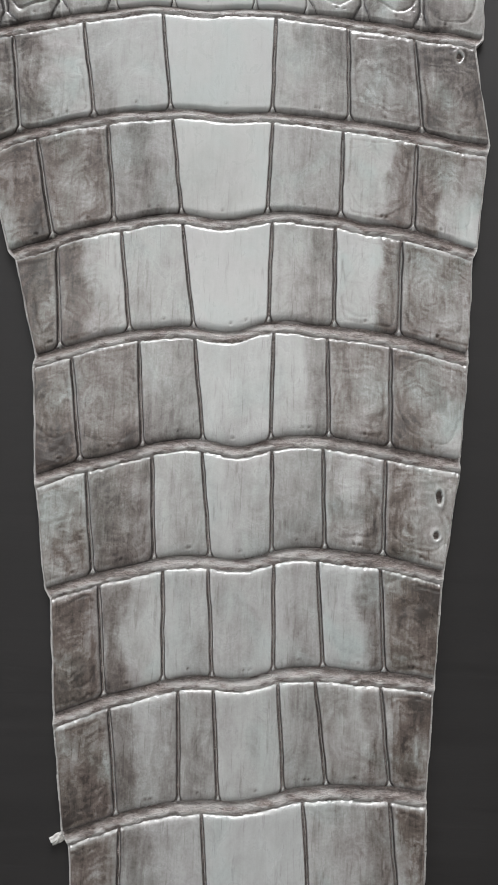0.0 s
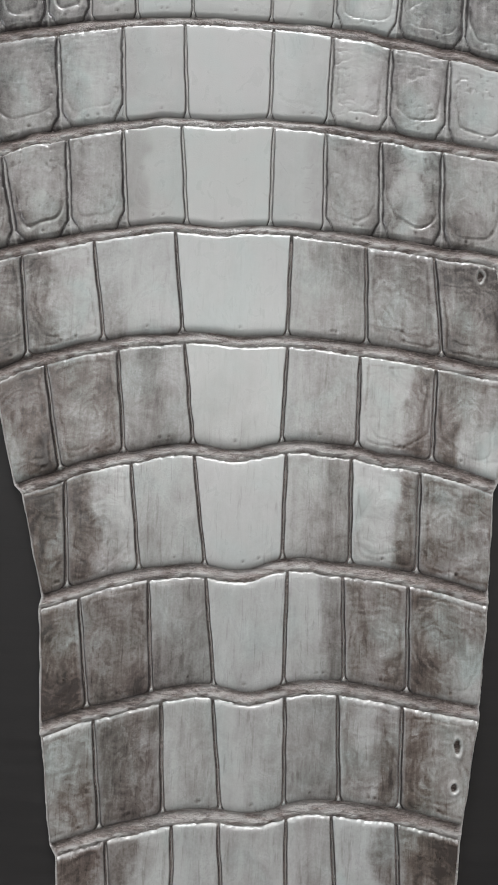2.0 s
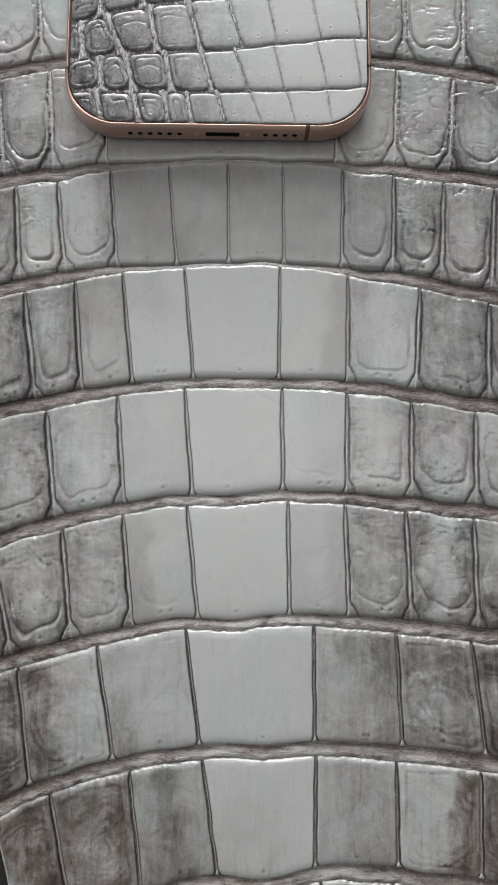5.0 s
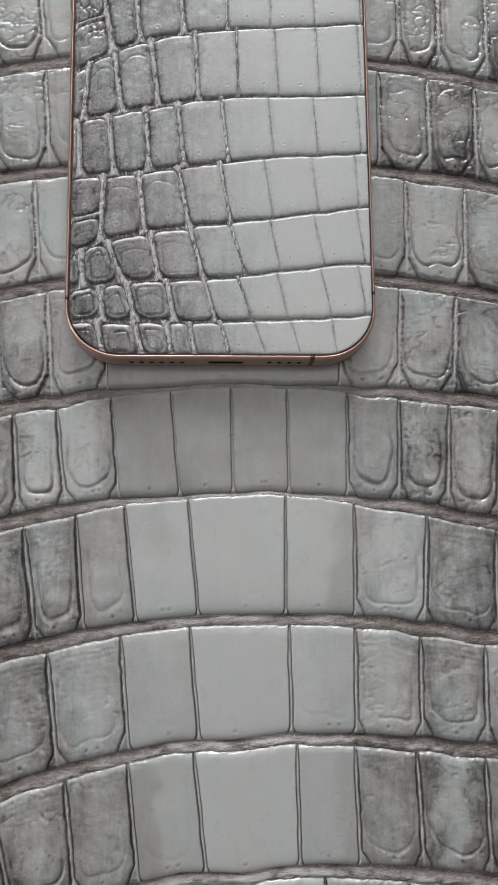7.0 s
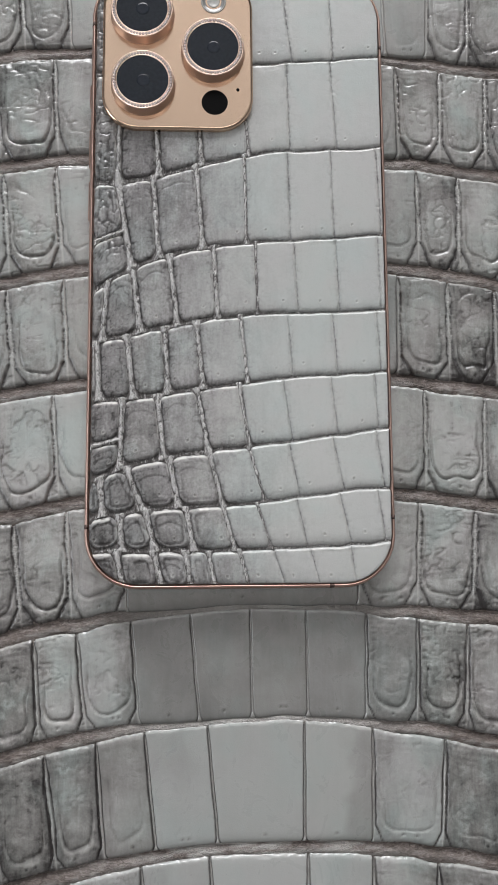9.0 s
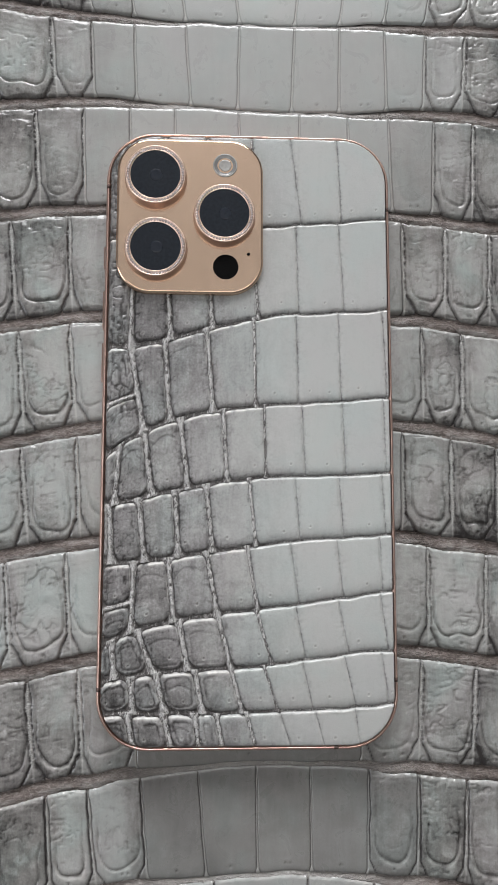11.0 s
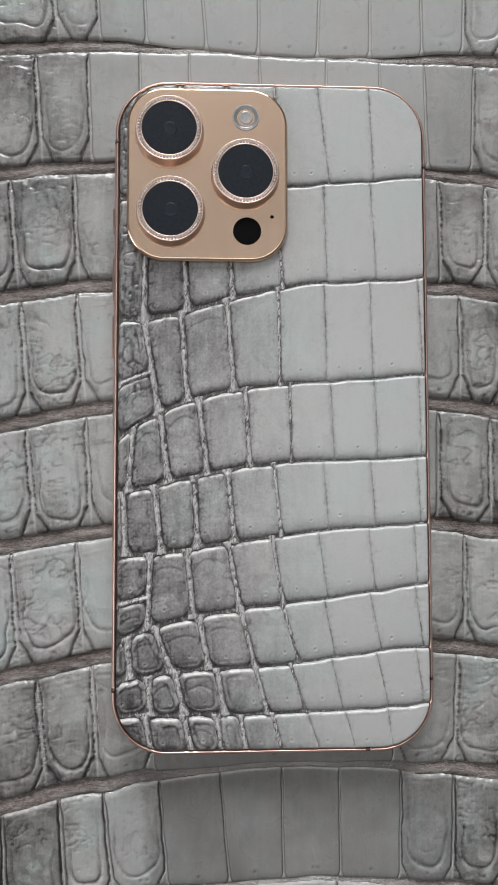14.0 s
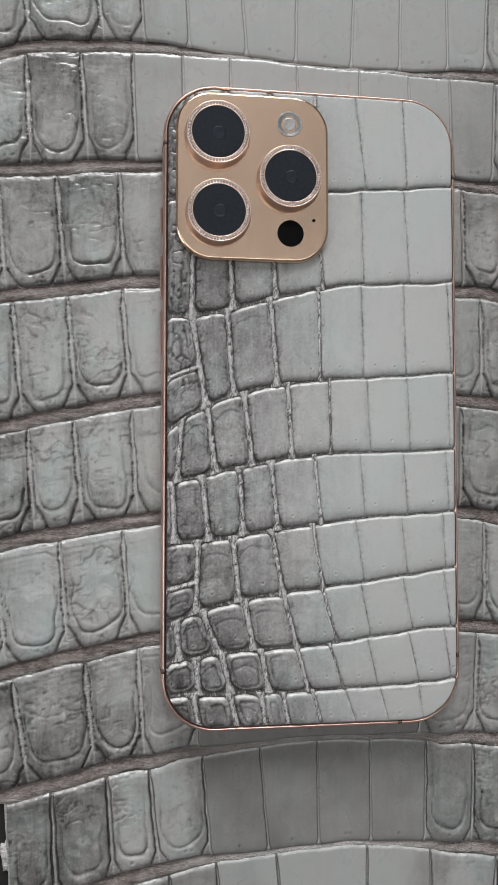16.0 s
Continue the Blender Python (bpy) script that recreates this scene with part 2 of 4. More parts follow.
PLATE = metal("satin_gold_plate", (0.785, 0.58, 0.435), 0.17, 0.05, (1, 0.06, 1))
STEEL = metal("bright_collar_gold", (0.76, 0.59, 0.50), 0.42)


def plain(name, colour, rough, metallic=0.0, coat=None, grain=1200, depth=0.05):
    n = Nodes(name)
    g = n.noise(grain, 2, 0.5)
    c = n.ramp(g, (0.3, tuple(v * 0.85 for v in colour)), (0.7, tuple(min(v * 1.12, 1) for v in colour)))
    return n.finish(c, rough, metallic, n.bump(g, depth, 0.0001), coat, 0.05)


LENS = plain("black_lens_glass", (0.0155, 0.0195, 0.026), 0.08, depth=0.0)
LENS.node_tree.nodes["Principled BSDF"].inputs["Specular IOR Level"].default_value = 0.3
COATED = plain("blue_coated_lens", (0.0165, 0.021, 0.03), 0.18, 0.0, depth=0.0)
COATED.node_tree.nodes["Principled BSDF"].inputs["Specular IOR Level"].default_value = 0.3
BLACK = plain("black_hole", (0.004, 0.004, 0.004), 0.6)
BLACK.node_tree.nodes["Principled BSDF"].inputs["Specular IOR Level"].default_value = 0.06
FLASH = plain("pearl_flash_diffuser", (0.2, 0.2, 0.195), 0.25, coat=0.6)
FLASH_RIM = plain("pale_flash_rim", (0.36, 0.355, 0.34), 0.3, coat=0.4)
BAND = plain("antenna_resin", (0.10, 0.06, 0.05), 0.5)
SCREEN = plain("black_screen_glass", (0.01, 0.01, 0.012), 0.1, coat=0.5)
PAINT = plain("matt_wall_paint", (0.34, 0.34, 0.34), 0.8, grain=60)
CEIL = plain("white_ceiling_paint", (0.58, 0.58, 0.575), 0.85, grain=60)


def gem_material():
    n = Nodes("clear_brilliant")
    n.bsdf.inputs["IOR"].default_value = 2.2
    return n.finish((0.72, 0.62, 0.59, 1), 0.08, 0.5, spec=0.9)


GEM = gem_material()


def dark_wood():
    n = Nodes("black_stained_wood")
    g = n.noise(60, 6, 0.7, (0.5, 5, 1), 0.6)
    p = n.noise(9, 3, 0.6)
    c = n.ramp(n.maths("MULTIPLY_ADD", p, 0.3, n.maths("MULTIPLY", g, 0.8)), (0.3, (0.0095, 0.0089, 0.0087)), (0.75, (0.0185, 0.0173, 0.0168)))
    return n.finish(c, n.spread(g, 0.3, 0.7, 0.5, 0.66), normal=n.bump(g, 0.12, 0.0004), spec=0.35)


WOOD = dark_wood()


def floor_board():
    n = Nodes("oak_floor")
    g = n.noise(14, 6, 0.7, (8, 0.5, 1), 0.5)
    return n.finish(n.ramp(g, (0.3, (0.14, 0.09, 0.06)), (0.7, (0.30, 0.21, 0.14))), 0.45, normal=n.bump(g, 0.2, 0.002))


OAK = floor_board()

# ---- room: table top at -1.7 mm, floor 0.75 m below ----
FLOOR_Z, CEIL_Z, W = -0.75, 1.75, 2.0
tagged(part("floor", box(-W, -W, FLOOR_Z - 0.1, W, W, FLOOR_Z), OAK, smooth_shade=False), "brown oak floor of the room", "floor", kind="structure")
tagged(part("ceiling", box(-W - 0.1, -W - 0.1, CEIL_Z, W + 0.1, W + 0.1, CEIL_Z + 0.1), CEIL, smooth_shade=False), "plain white painted ceiling", "ceiling", kind="structure")


def wall(name, horizontal, at, sign, hole=None):
    """A wall 0.12 m thick with an optional opening (from, to, sill, head)."""
    bm = bmesh.new()
    lo, hi = (at, at + 0.12) if sign > 0 else (at - 0.12, at)
    pieces = [(-W, W, FLOOR_Z, CEIL_Z)]
    if hole:
        a, b, s, h = hole
        pieces = [(-W, a, FLOOR_Z, CEIL_Z), (b, W, FLOOR_Z, CEIL_Z), (a, b, FLOOR_Z, s), (a, b, h, CEIL_Z)]
    for a, b, s, h in pieces:
        bb = box(a, lo, s, b, hi, h) if horizontal else box(lo, a, s, hi, b, h)
        tmp = bpy.data.meshes.new("piece")
        bb.to_mesh(tmp)
        bm.from_mesh(tmp)
        bb.free()
        bpy.data.meshes.remove(tmp)
    tagged(part(name, bm, PAINT, smooth_shade=False), "plain light painted room wall", "wall", kind="structure")


def build_ceiling_light():
    """A shallow white tray under the ceiling with a lit diffuser."""
    x, y, z, sx, sy = CEILING_LIGHT
    a, b = sx / 2 + 0.002, sy / 2 + 0.002
    light = tagged(new("ceiling_light"), "flat white rectangular ceiling light with a lit diffuser", "ceiling light")
    for x0, y0, x1, y1 in ((-a - 0.03, -b - 0.03, a + 0.03, -b), (-a - 0.03, b, a + 0.03, b + 0.03), (-a - 0.03, -b, -a, b), (a, -b, a + 0.03, b)):
        part("frame", box(x + x0, y + y0, z - 0.008, x + x1, y + y1, CEIL_Z), CEIL, light, smooth_shade=False)
    part("diffuser", box(x - a, y - b, z + 0.01, x + a, y + b, z + 0.02), CEIL, light, smooth_shade=False)


build_ceiling_light()
wall("wall_north", True, W, 1, (-0.6, 0.6, 0.4, 1.5))
wall("wall_south", True, -W, -1)
wall("wall_west", False, -W, -1, (-0.85, 0.25, 0.4, 1.5))
wall("wall_east", False, W, 1)

TOP = -1.7  # table top, millimetres


def build_table():
    table = tagged(new("table"), "matt black stained wooden table under the hide", "table")
    part("tabletop", box(-0.55, -0.75, TOP / 1000 - 0.03, 0.55, 0.5, TOP / 1000, 0.003), WOOD, table, smooth_shade=False)
    for sx in (-0.49, 0.49):
        for sy in (-0.69, 0.44):
            part("leg", box(sx - 0.03, sy - 0.03, FLOOR_Z, sx + 0.03, sy + 0.03, TOP / 1000 - 0.03, 0.004), WOOD, table, smooth_shade=False)


build_table()

# ---- the hide ----
BANDS, ROWS = {}, {}


def band(k, y, slope, bow, third=0.0, fourth=0.0, dip=0.0, dip_x=0.0):
    """The crease above scale row k: its height on the middle line, its bow across the body, and the dip under the middle scale."""
    BANDS[k] = (y, slope, bow, third, fourth, dip, dip_x)


def band_y(k, x):
    y, s, b, c, d, dip, dx = BANDS[k]
    x = np.asarray(x, float)
    xe = np.clip(x, -88, 95)
    u = xe / 100
    slope = (s + 2 * b * u + 3 * c * u ** 2 + 4 * d * u ** 3) / 100
    ripple = (value_noise(x, 0 * x, 7.0, k) - 0.5) * 0.9
    return y + s * u + b * u ** 2 + c * u ** 3 + d * u ** 4 + np.clip(slope, -0.6, 0.6) * (x - xe) - dip * np.exp(-((x - dx) / 8.5) ** 2) + ripple


def row(k, tones, *seams):
    """A row of scales: for each the dye, with some light and shade put in (0 pale to 9 dark), at its two sides, or at
    three places along its head and then its foot, and the seams from edge to edge at the row's top and foot.
    """
    ROWS[k] = (tones.split(), seams)


band(0, -445.6, 28.7, -22.8, -21.7, 22.9, dip=2.7, dip_x=26)
band(1, -415.6, 27.7, -22.9, -21.4, 22.7, dip=2.7, dip_x=25)
band(2, -385.9, 27.5, -30.5, -19.0, 24.7, dip=2.2, dip_x=23)
band(3, -355.1, 24.3, -29.7, -10.9, 8.4, dip=2.8, dip_x=21)
band(4, -325.1, 22.2, -32.9, -15.6, 24.0, dip=3.0, dip_x=19)
band(5, -294.3, 17.5, -30.5, 3.0, 0.0, dip=2.5, dip_x=15)
band(6, -263.3, 15.3, -33.1, 6.1, 0.0, dip=2.4, dip_x=13)
band(7, -233.8, 7.9, -28.8, 13.4, 0.0, dip=1.1, dip_x=11)
band(8, -203.4, 7.9, -27.4, 1.8, 13.2, dip=1.4, dip_x=6)
band(9, -173.7, 6.3, -23.4, 7.5, 3.0, dip=0.8, dip_x=4)
band(10, -144.7, 4.3, -20.3, 0.7, 3.3)
band(11, -113.8, 2.2, -21.7, 1.0, 3.5)
band(12, -86.0, 2.2, -17.7, 3.4, 8.0)
band(13, -55.5, 2.7, -15.5, 0.0, 0.0)
band(14, -25.1, 1.4, -13.0, 0.0, 0.0)
band(15, 6.1, 1.7, -14.7, 0.0, 0.0)
band(16, 36.4, 0.3, -11.1, 0.0, 0.0)
band(17, 66.5, -0.5, -8.0, 0.0, 0.0)
band(18, 95.7, -2.4, 6.6, 3.8, -15.6)
band(19, 122.3, 0.1, 4.9, -5.0, 0.0)
band(20, 151.3, 0.2, -4.0, 0.0, 0.0)
band(21, 181.0, 0.1, -4.0, 0.0, 0.0)
row(1, "765776 532432 111111 235236 687687", (-17.4, -14.4), (-5.8, -4.4), (14.0, 16.7), (38.7, 41.3), (60.2, 62.9), (68.9, 68.9))
row(2, "677987 524745 344354 212121 244454 425346 589685", (-22.8, -19.2), (-10.1, -6.7), (6.7, 8.3), (15.5, 17.9), (31.5, 33.8), (40.8, 44.4), (57.3, 60.1), (70.1, 69.0))
row(3, "797897 621721 122123 222221 233243 115116 689567", (-25.9, -23.1), (-14.5, -11.4), (1.3, 2.9), (12.7, 15.0), (29.3, 30.2), (40.4, 42.6), (56.5, 58.1), (71.9, 70.6))
row(4, "345356 676786 223233 122123 334445 425447 643743", (-31.6, -27.5), (-19.6, -16.2), (-3.0, -1.0), (9.7, 13.0), (27.7, 28.6), (40.9, 42.1), (57.2, 57.1), (76.2, 72.4))
row(5, "876897 676767 345665 111121 115226 655756 754742", (-34.5, -32.2), (-25.3, -21.3), (-8.2, -5.6), (6.3, 9.8), (26.9, 27.2), (41.0, 42.3), (57.8, 58.2), (77.9, 76.3))
row(6, "999989 820831 211322 000000 236235 006117 545655", (-41.3, -34.2), (-31.0, -28.5), (-14.5, -10.7), (1.5, 5.9), (25.2, 25.4), (42.2, 42.7), (60.1, 59.9), (78.8, 78.1))
row(7, "788368 767656 463563 000110 233234 117127 654720", (-51.0, -43.3), (-38.4, -32.4), (-19.9, -16.6), (-2.8, 1.1), (24.3, 23.9), (43.5, 43.5), (63.7, 63.1), (82.5, 80.0))
row(8, "878787 721621 211411 000000 246235 666446 788856", (-57.7, -52.5), (-47.0, -43.2), (-28.3, -23.8), (-7.0, -3.4), (24.0, 24.0), (44.0, 45.0), (62.4, 65.1), (78.8, 83.2))
row(9, "555655 323634 533333 311311 000000 112112 345335 515425 432643", (-65.5, -60.7), (-54.4, -48.7), (-37.6, -34.6), (-22.8, -20.0), (-7.1, -4.1), (17.8, 18.1), (31.9, 32.6), (47.0, 47.8), (64.0, 64.2), (81.5, 81.2))
row(10, "777676 545635 322312 211111 000000 011011 113112 444323 211211", (-76.6, -72.3), (-60.2, -56.9), (-42.4, -39.4), (-24.8, -22.6), (-8.0, -5.8), (16.4, 16.5), (32.7, 32.4), (49.1, 48.7), (65.3, 64.6), (82.6, 82.2))
row(11, "777777 777657 655545 444333 221111 111111 113113 312211 566456 666656", (-75.6, -72.0), (-62.4, -58.4), (-48.9, -45.3), (-36.2, -33.7), (-24.2, -21.1), (-8.5, -5.9), (16.0, 15.6), (33.3, 32.9), (51.9, 50.2), (69.6, 68.8), (85.3, 84.1))
# tones also hold the left highlight and the operator's shade in the middle
row(12, "666676 765665 211211 113114 555555 555544 555444 555444 555444 445445 335335 555556", (-76.8, -75.2), (-65.9, -64.4), (-52.2, -50.3), (-41.5, -38.7), (-27.7, -25.6), (-12.8, -10.4), (2.5, 2.9), (16.8, 17.0), (32.3, 31.8), (45.8, 44.9), (58.9, 57.4), (72.2, 70.3), (84.7, 83.1))
# wide middle scale darkened to stand in for the operator's shade
row(13, "77 76 54 33 66 44 36 66", (-89.8, -86.5), (-75.9, -71.5), (-58.0, -55.2), (-44.5, -42.8), (-29.5, -29.0), (30.9, 30.6), (47.2, 45.9), (62.3, 60.4), (77.7, 75.7))
# left scales made paler to stand in for the highlight on that side
row(14, "32 21 21 11 00 33 46 66", (-93.0, -90.3), (-80.7, -77.4), (-64.7, -62.1), (-48.7, -46.6), (-22.8, -21.2), (33.2, 33.3), (49.6, 49.2), (65.9, 65.0), (80.8, 79.4))
row(15, "77 76 54 33 00 44 56 56 66", (-87.3, -85.4), (-72.8, -70.9), (-61.4, -58.6), (-46.6, -44.9), (-22.8, -21.3), (29.3, 30.3), (43.3, 42.8), (56.8, 56.8), (69.9, 69.4), (82.4, 81.7))
row(16, "66 53 21 11 00 33 35 66 66", (-90.7, -87.9), (-77.1, -74.1), (-63.2, -60.7), (-49.2, -46.7), (-24.5, -22.8), (33.1, 32.5), (49.3, 49.4), (60.8, 60.6), (74.5, 73.9), (87.2, 87.3))
row(17, "44 34 54 22 00 43 66 56 55", (-96.6, -93.2), (-81.3, -78.6), (-66.4, -63.8), (-50.1, -48.7), (-24.6, -22.9), (29.0, 30.1), (44.3, 44.7), (56.9, 56.3), (69.9, 69.1), (84.0, 82.6))
row(18, "77 76 54 33 22 22 22 22 22 34 56 66", (-87.4, -85.7), (-74.4, -72.8), (-60.4, -58.3), (-46.8, -45.8), (-33.7, -32.6), (-20.8, -19.9), (-2.5, -1.9), (15.1, 14.9), (29.1, 29.4), (41.0, 41.7), (54.4, 53.4), (66.2, 65.0), (78.6, 77.6))
row(19, "66 65 54 43 22 22 22 22 22 22 43 56 66", (-90.1, -87.1), (-76.0, -73.4), (-56.7, -54.6), (-45.2, -43.9), (-32.8, -31.8), (-18.0, -16.3), (-2.3, -2.8), (13.8, 12.8), (27.1, 26.7), (40.3, 40.6), (52.6, 51.5), (64.6, 63.0), (78.1, 76.2), (89.9, 88.7))
row(20, "66 65 44 22 11 00 00 00 11 22 45 56", (-94.1, -90.1), (-60.6, -56.7), (-48.9, -45.2), (-36.3, -32.8), (-21.4, -18.0), (-5.4, -2.3), (17.4, 13.8), (30.9, 27.1), (44.2, 40.3), (56.7, 52.6), (68.8, 64.6), (82.5, 78.1), (94.3, 89.9))
row(21, "66 55 44 22 11 00 00 00 11 22 45 56", (-98.2, -94.1), (-63.2, -60.6), (-51.0, -48.9), (-37.9, -36.3), (-22.3, -21.4), (-5.6, -5.4), (18.3, 17.4), (32.3, 30.9), (46.3, 44.2), (59.4, 56.7), (72.1, 68.8), (86.3, 82.5), (98.7, 94.3))

HIDE = tagged(new("crocodile_hide"), "pale grey glazed crocodile hide with smoky brown flanks on dark table", "hide")
FIRST, LAST = min(ROWS), max(ROWS)


def steps_for(length, fine):
    """Grid lines over 0 to 1, closer at both ends."""
    edge = [0, 0.15, 0.3, 0.45, 0.6, 0.75, 0.9, 1.1, 1.4, 1.8]
    edge = [e / length for e in edge if e < length * 0.3]
    inner = max(3, int((length * (1 - 2 * edge[-1])) / fine))
    mid = np.linspace(edge[-1], 1 - edge[-1], inner)[1:-1]
    return np.array(edge + list(mid) + [1 - e for e in edge[::-1]])


def round_min(p, q, r):
    """The lesser of two distances, with the corner between them rounded."""
    return np.where((p < r) & (q < r), r - np.hypot(r - p, r - q), np.minimum(p, q))


def groove(x, width):
    return np.exp(-(x / width) ** 2)


def band_gap(k, x):
    """Half the width of the crease above row k; it all but closes on the middle of the flat belly rows."""
    closed = 0.75 if k in (11, 12, 17, 18, 19) else 0.3 if k > 7 else 0.12
    return 1.7 * (1 - closed * np.exp(-((np.asarray(x, float) - 4) / 34) ** 4))


def middle(k):
    return 27 - 2.3 * min(k, 10)


HOLES = ((71.3, -334.6, 1.9), (70.6, -344.5, 1.3), (74.9, -213.0, 1.6))


def build_scales():
    for k, (tones, seams) in ROWS.items():
        old = 1.0 if k >= 9 else 0.3
        for i, tone in enumerate(tones):
            (lt, lb), (rt, rb) = seams[i], seams[i + 1]
            xm = (lt + rt + lb + rb) / 4
            seed = k * 31 + i * 7
            away = abs(xm - middle(k))
            flank = float(smooth(12, 42, away) if k < 11 else smooth(20, 50, away) if k < 18 else smooth(36, 68, away))
            wide0 = (rt + rb - lt - lb) / 2
            high = float(band_y(k, xm) - band_y(k - 1, xm)) - 2 * float(band_gap(k, xm))
            fine = 0.46 - 0.14 * flank
            s, t = np.meshgrid(steps_for(wide0, fine), steps_for(high, fine))
            wide = (rt - lt) * t + (rb - lb) * (1 - t)
            # seams wander a little, alike for the two scales that share them
            wl = (value_noise(t * 30, 0 * t, 6, k * 13 + i) - 0.5) * 0.35 * np.sin(math.pi * t)
            wr = (value_noise(t * 30, 0 * t, 6, k * 13 + i + 1) - 0.5) * 0.35 * np.sin(math.pi * t)
            x = (lb + (lt - lb) * t + wl) * (1 - s) + (rb + (rt - rb) * t + wr) * s
            lo, hi = band_y(k - 1, x) + band_gap(k - 1, x), band_y(k, x) - band_gap(k, x)
            hi = hi + t ** 12 * (0.6 if k < 9 else 0.4) * (0.55 * (value_noise(x, 0 * x, 0.6, seed + 24) - 0.5) + 0.3 * (value_noise(x, 0 * x, 2.6, seed + 29) - 0.5))
            y = lo + (hi - lo) * t
            foot_d, top_d = t * high, (1 - t) * high
            left_d = s * wide + (9.0 if i == 0 else 0.0)
            right_d = (1 - s) * wide + (9.0 if i == len(tones) - 1 else 0.0)
            # each seam is a pale ridge between two grooves, which part in a fork at its foot
            fork = old * flank
            young = 0.7 if k < 13 else 1.0
            fork_h = (4.8 + 2.0 * value_noise(seed * 1.0, 2.0, 1.3, 3)) * young
            fork_w = (2.1 + 1.5 * value_noise(seed * 1.0, 5.0, 1.3, 3)) * young
            faint = 1 - (0.6 if k == 12 else 0.72 if k > 17 else 0.55) * (1 - flank) ** 2 * (k in (12, 13, 18, 19, 20))
            ridge_w = (0.44 - 0.16 * (k > 10) * (1 - flank) + (0.12 if k < 13 else 0.22) * flank) * (0.3 + 0.7 * smooth(0, 5, top_d)) * (0.75 + 0.5 * value_noise(y, 0 * y, 3.5, k)) * (0.42 if k < 9 else 1.0 - 0.3 * (1 - flank))
            if fork > 0.45:
                ridge_w = ridge_w + fork_w * np.clip(1 - foot_d / fork_h, 0, 1) ** (0.9 + 0.2 * value_noise(seed * 1.0, 7.0, 1.3, 3)) + 0.35 * young * (value_noise(x, y, 1.6, seed + 22) - 0.5)
            else:
                ridge_w = ridge_w + (0.7 + 0.6 * flank) * np.clip(1 - foot_d / 1.8, 0, 1) ** 1.5
            out_l, out_r = left_d - ridge_w, right_d - ridge_w
            side_d = np.minimum(out_l, out_r)
            ends = np.minimum(foot_d, top_d)
            d = round_min(side_d, ends, 0.5)
            thin = 0.3
            cut = (0.75 + 0.25 * smooth(0, 3, foot_d)) * (0.75 * groove(out_l, np.where(out_l < 0, 0.42 if k < 9 else 0.85 - 0.35 * (1 - flank), 0.7 if k < 9 else 0.85 - 0.25 * (1 - flank)) * thin) + groove(out_r, np.where(out_r < 0, 0.45 if k < 9 else 0.85 - 0.35 * (1 - flank), 0.8 if k < 9 else 0.85 - 0.2 * (1 - flank)) * thin))
            if k >= 13:
                ladder = 0.25 + 0.6 * smooth(0.3, 0.7, value_noise(x * 0.4, y, 0.45, k * 13 + 27))
                cut = np.maximum(cut, flank * smooth(fork_h + 0.5, fork_h - 0.5, foot_d) * (groove(out_l, 0.42) + groove(out_r, 0.42)) * 0.8)
                cut = cut * (1 - flank + flank * np.where(foot_d < fork_h, 1.0, ladder))
            cut = np.minimum(cut, 1) * faint * smooth(0.0, 0.35, top_d + 0.1)
            on_ridge = smooth(0.1, -0.1, side_d)
            ragged = 0.5 + value_noise(x, y * 0, 0.9, seed + 21)
            z = 0.45 - (1.5 if k < 9 else 0.8 - 0.15 * flank) * cut - (0.14 * flank if k >= 9 else 0.02) * on_ridge * faint
            z = z - faint * (0.9 * np.exp(-foot_d / 0.22) + 0.75 * np.exp(-foot_d / 0.65)) - (0.4 + 0.75 * value_noise(x, y, 0.55, seed + 20)) * faint * (1 - 0.6 * (1 - flank) * (k in (11, 12))) * np.exp(-top_d / (0.2 + 0.25 * ragged))
            z = z - 0.22 * np.exp(-foot_d / 1.6) + (0.04 * ragged + 0.13 * (value_noise(x, y, 0.7, seed + 25) - 0.5)) * groove(top_d - 0.6, 0.5) * smooth(0.2, 0.6, value_noise(x, y * 0, 4.0, seed + 23))
            # soft lumps, fine folds and the old growth line of the flanks
            inner = smooth(0.2, 1.4, d)
            warp = fbm(x, y, 7, seed, 2) - 0.5
            z = z + inner * (fbm(x + 5 * warp, y, 6.5, seed + 3, 2) - 0.5) * (0.05 + (0.44 if k < 9 else 0.4) * flank)
            z = z + inner * (fbm(x + 3 * warp, y, 2.4, seed + 4, 2) - 0.5) * 0.07 * flank
            z = z + inner * 0.045 * flank * old * np.sin(top_d * 4.2 + 9 * warp) * np.exp(-top_d / 3.5)
            half_w, half_h = wide0 / 2 - 1.5 - 0.9 * value_noise(seed * 1.0, 8.0, 1.7, 2), high * 0.5 - 2.6 - 1.8 * value_noise(seed * 1.0, 4.0, 1.7, 2)
            half_w = max(half_w, 1.5)
            ux, uy = np.abs(s - 0.5) * wide / half_w, np.maximum(0.52 - t, 0) * high / half_h
            pad = (ux ** 3.4 + uy ** 3.4) ** (1 / 3.4) + 0.24 * (value_noise(x, y, 4.5, seed + 5) - 0.5)
            m = (1 - pad) * half_w
            there = flank * old * smooth(0.85, 0.4, t) * smooth(0.1, 0.45, value_noise(x, y, 6, seed + 6) + 0.15)
            there = there * (0.15 + 0.95 * value_noise(seed * 1.0, 3.0, 1.9, 5))
            crease = groove(m, 0.17) * there
            z = z - (0.42 if k < 12 else 0.7) * crease + 0.17 * (0.5 if k < 12 else 1.0) * there * groove(m - 0.75, 0.6) + 0.10 * there * smooth(0.0, 1.6, m)
            # fine wrinkles across the scale, closest at its foot, and on the ridges
            wander = value_noise(x, y, 9, seed + 41)
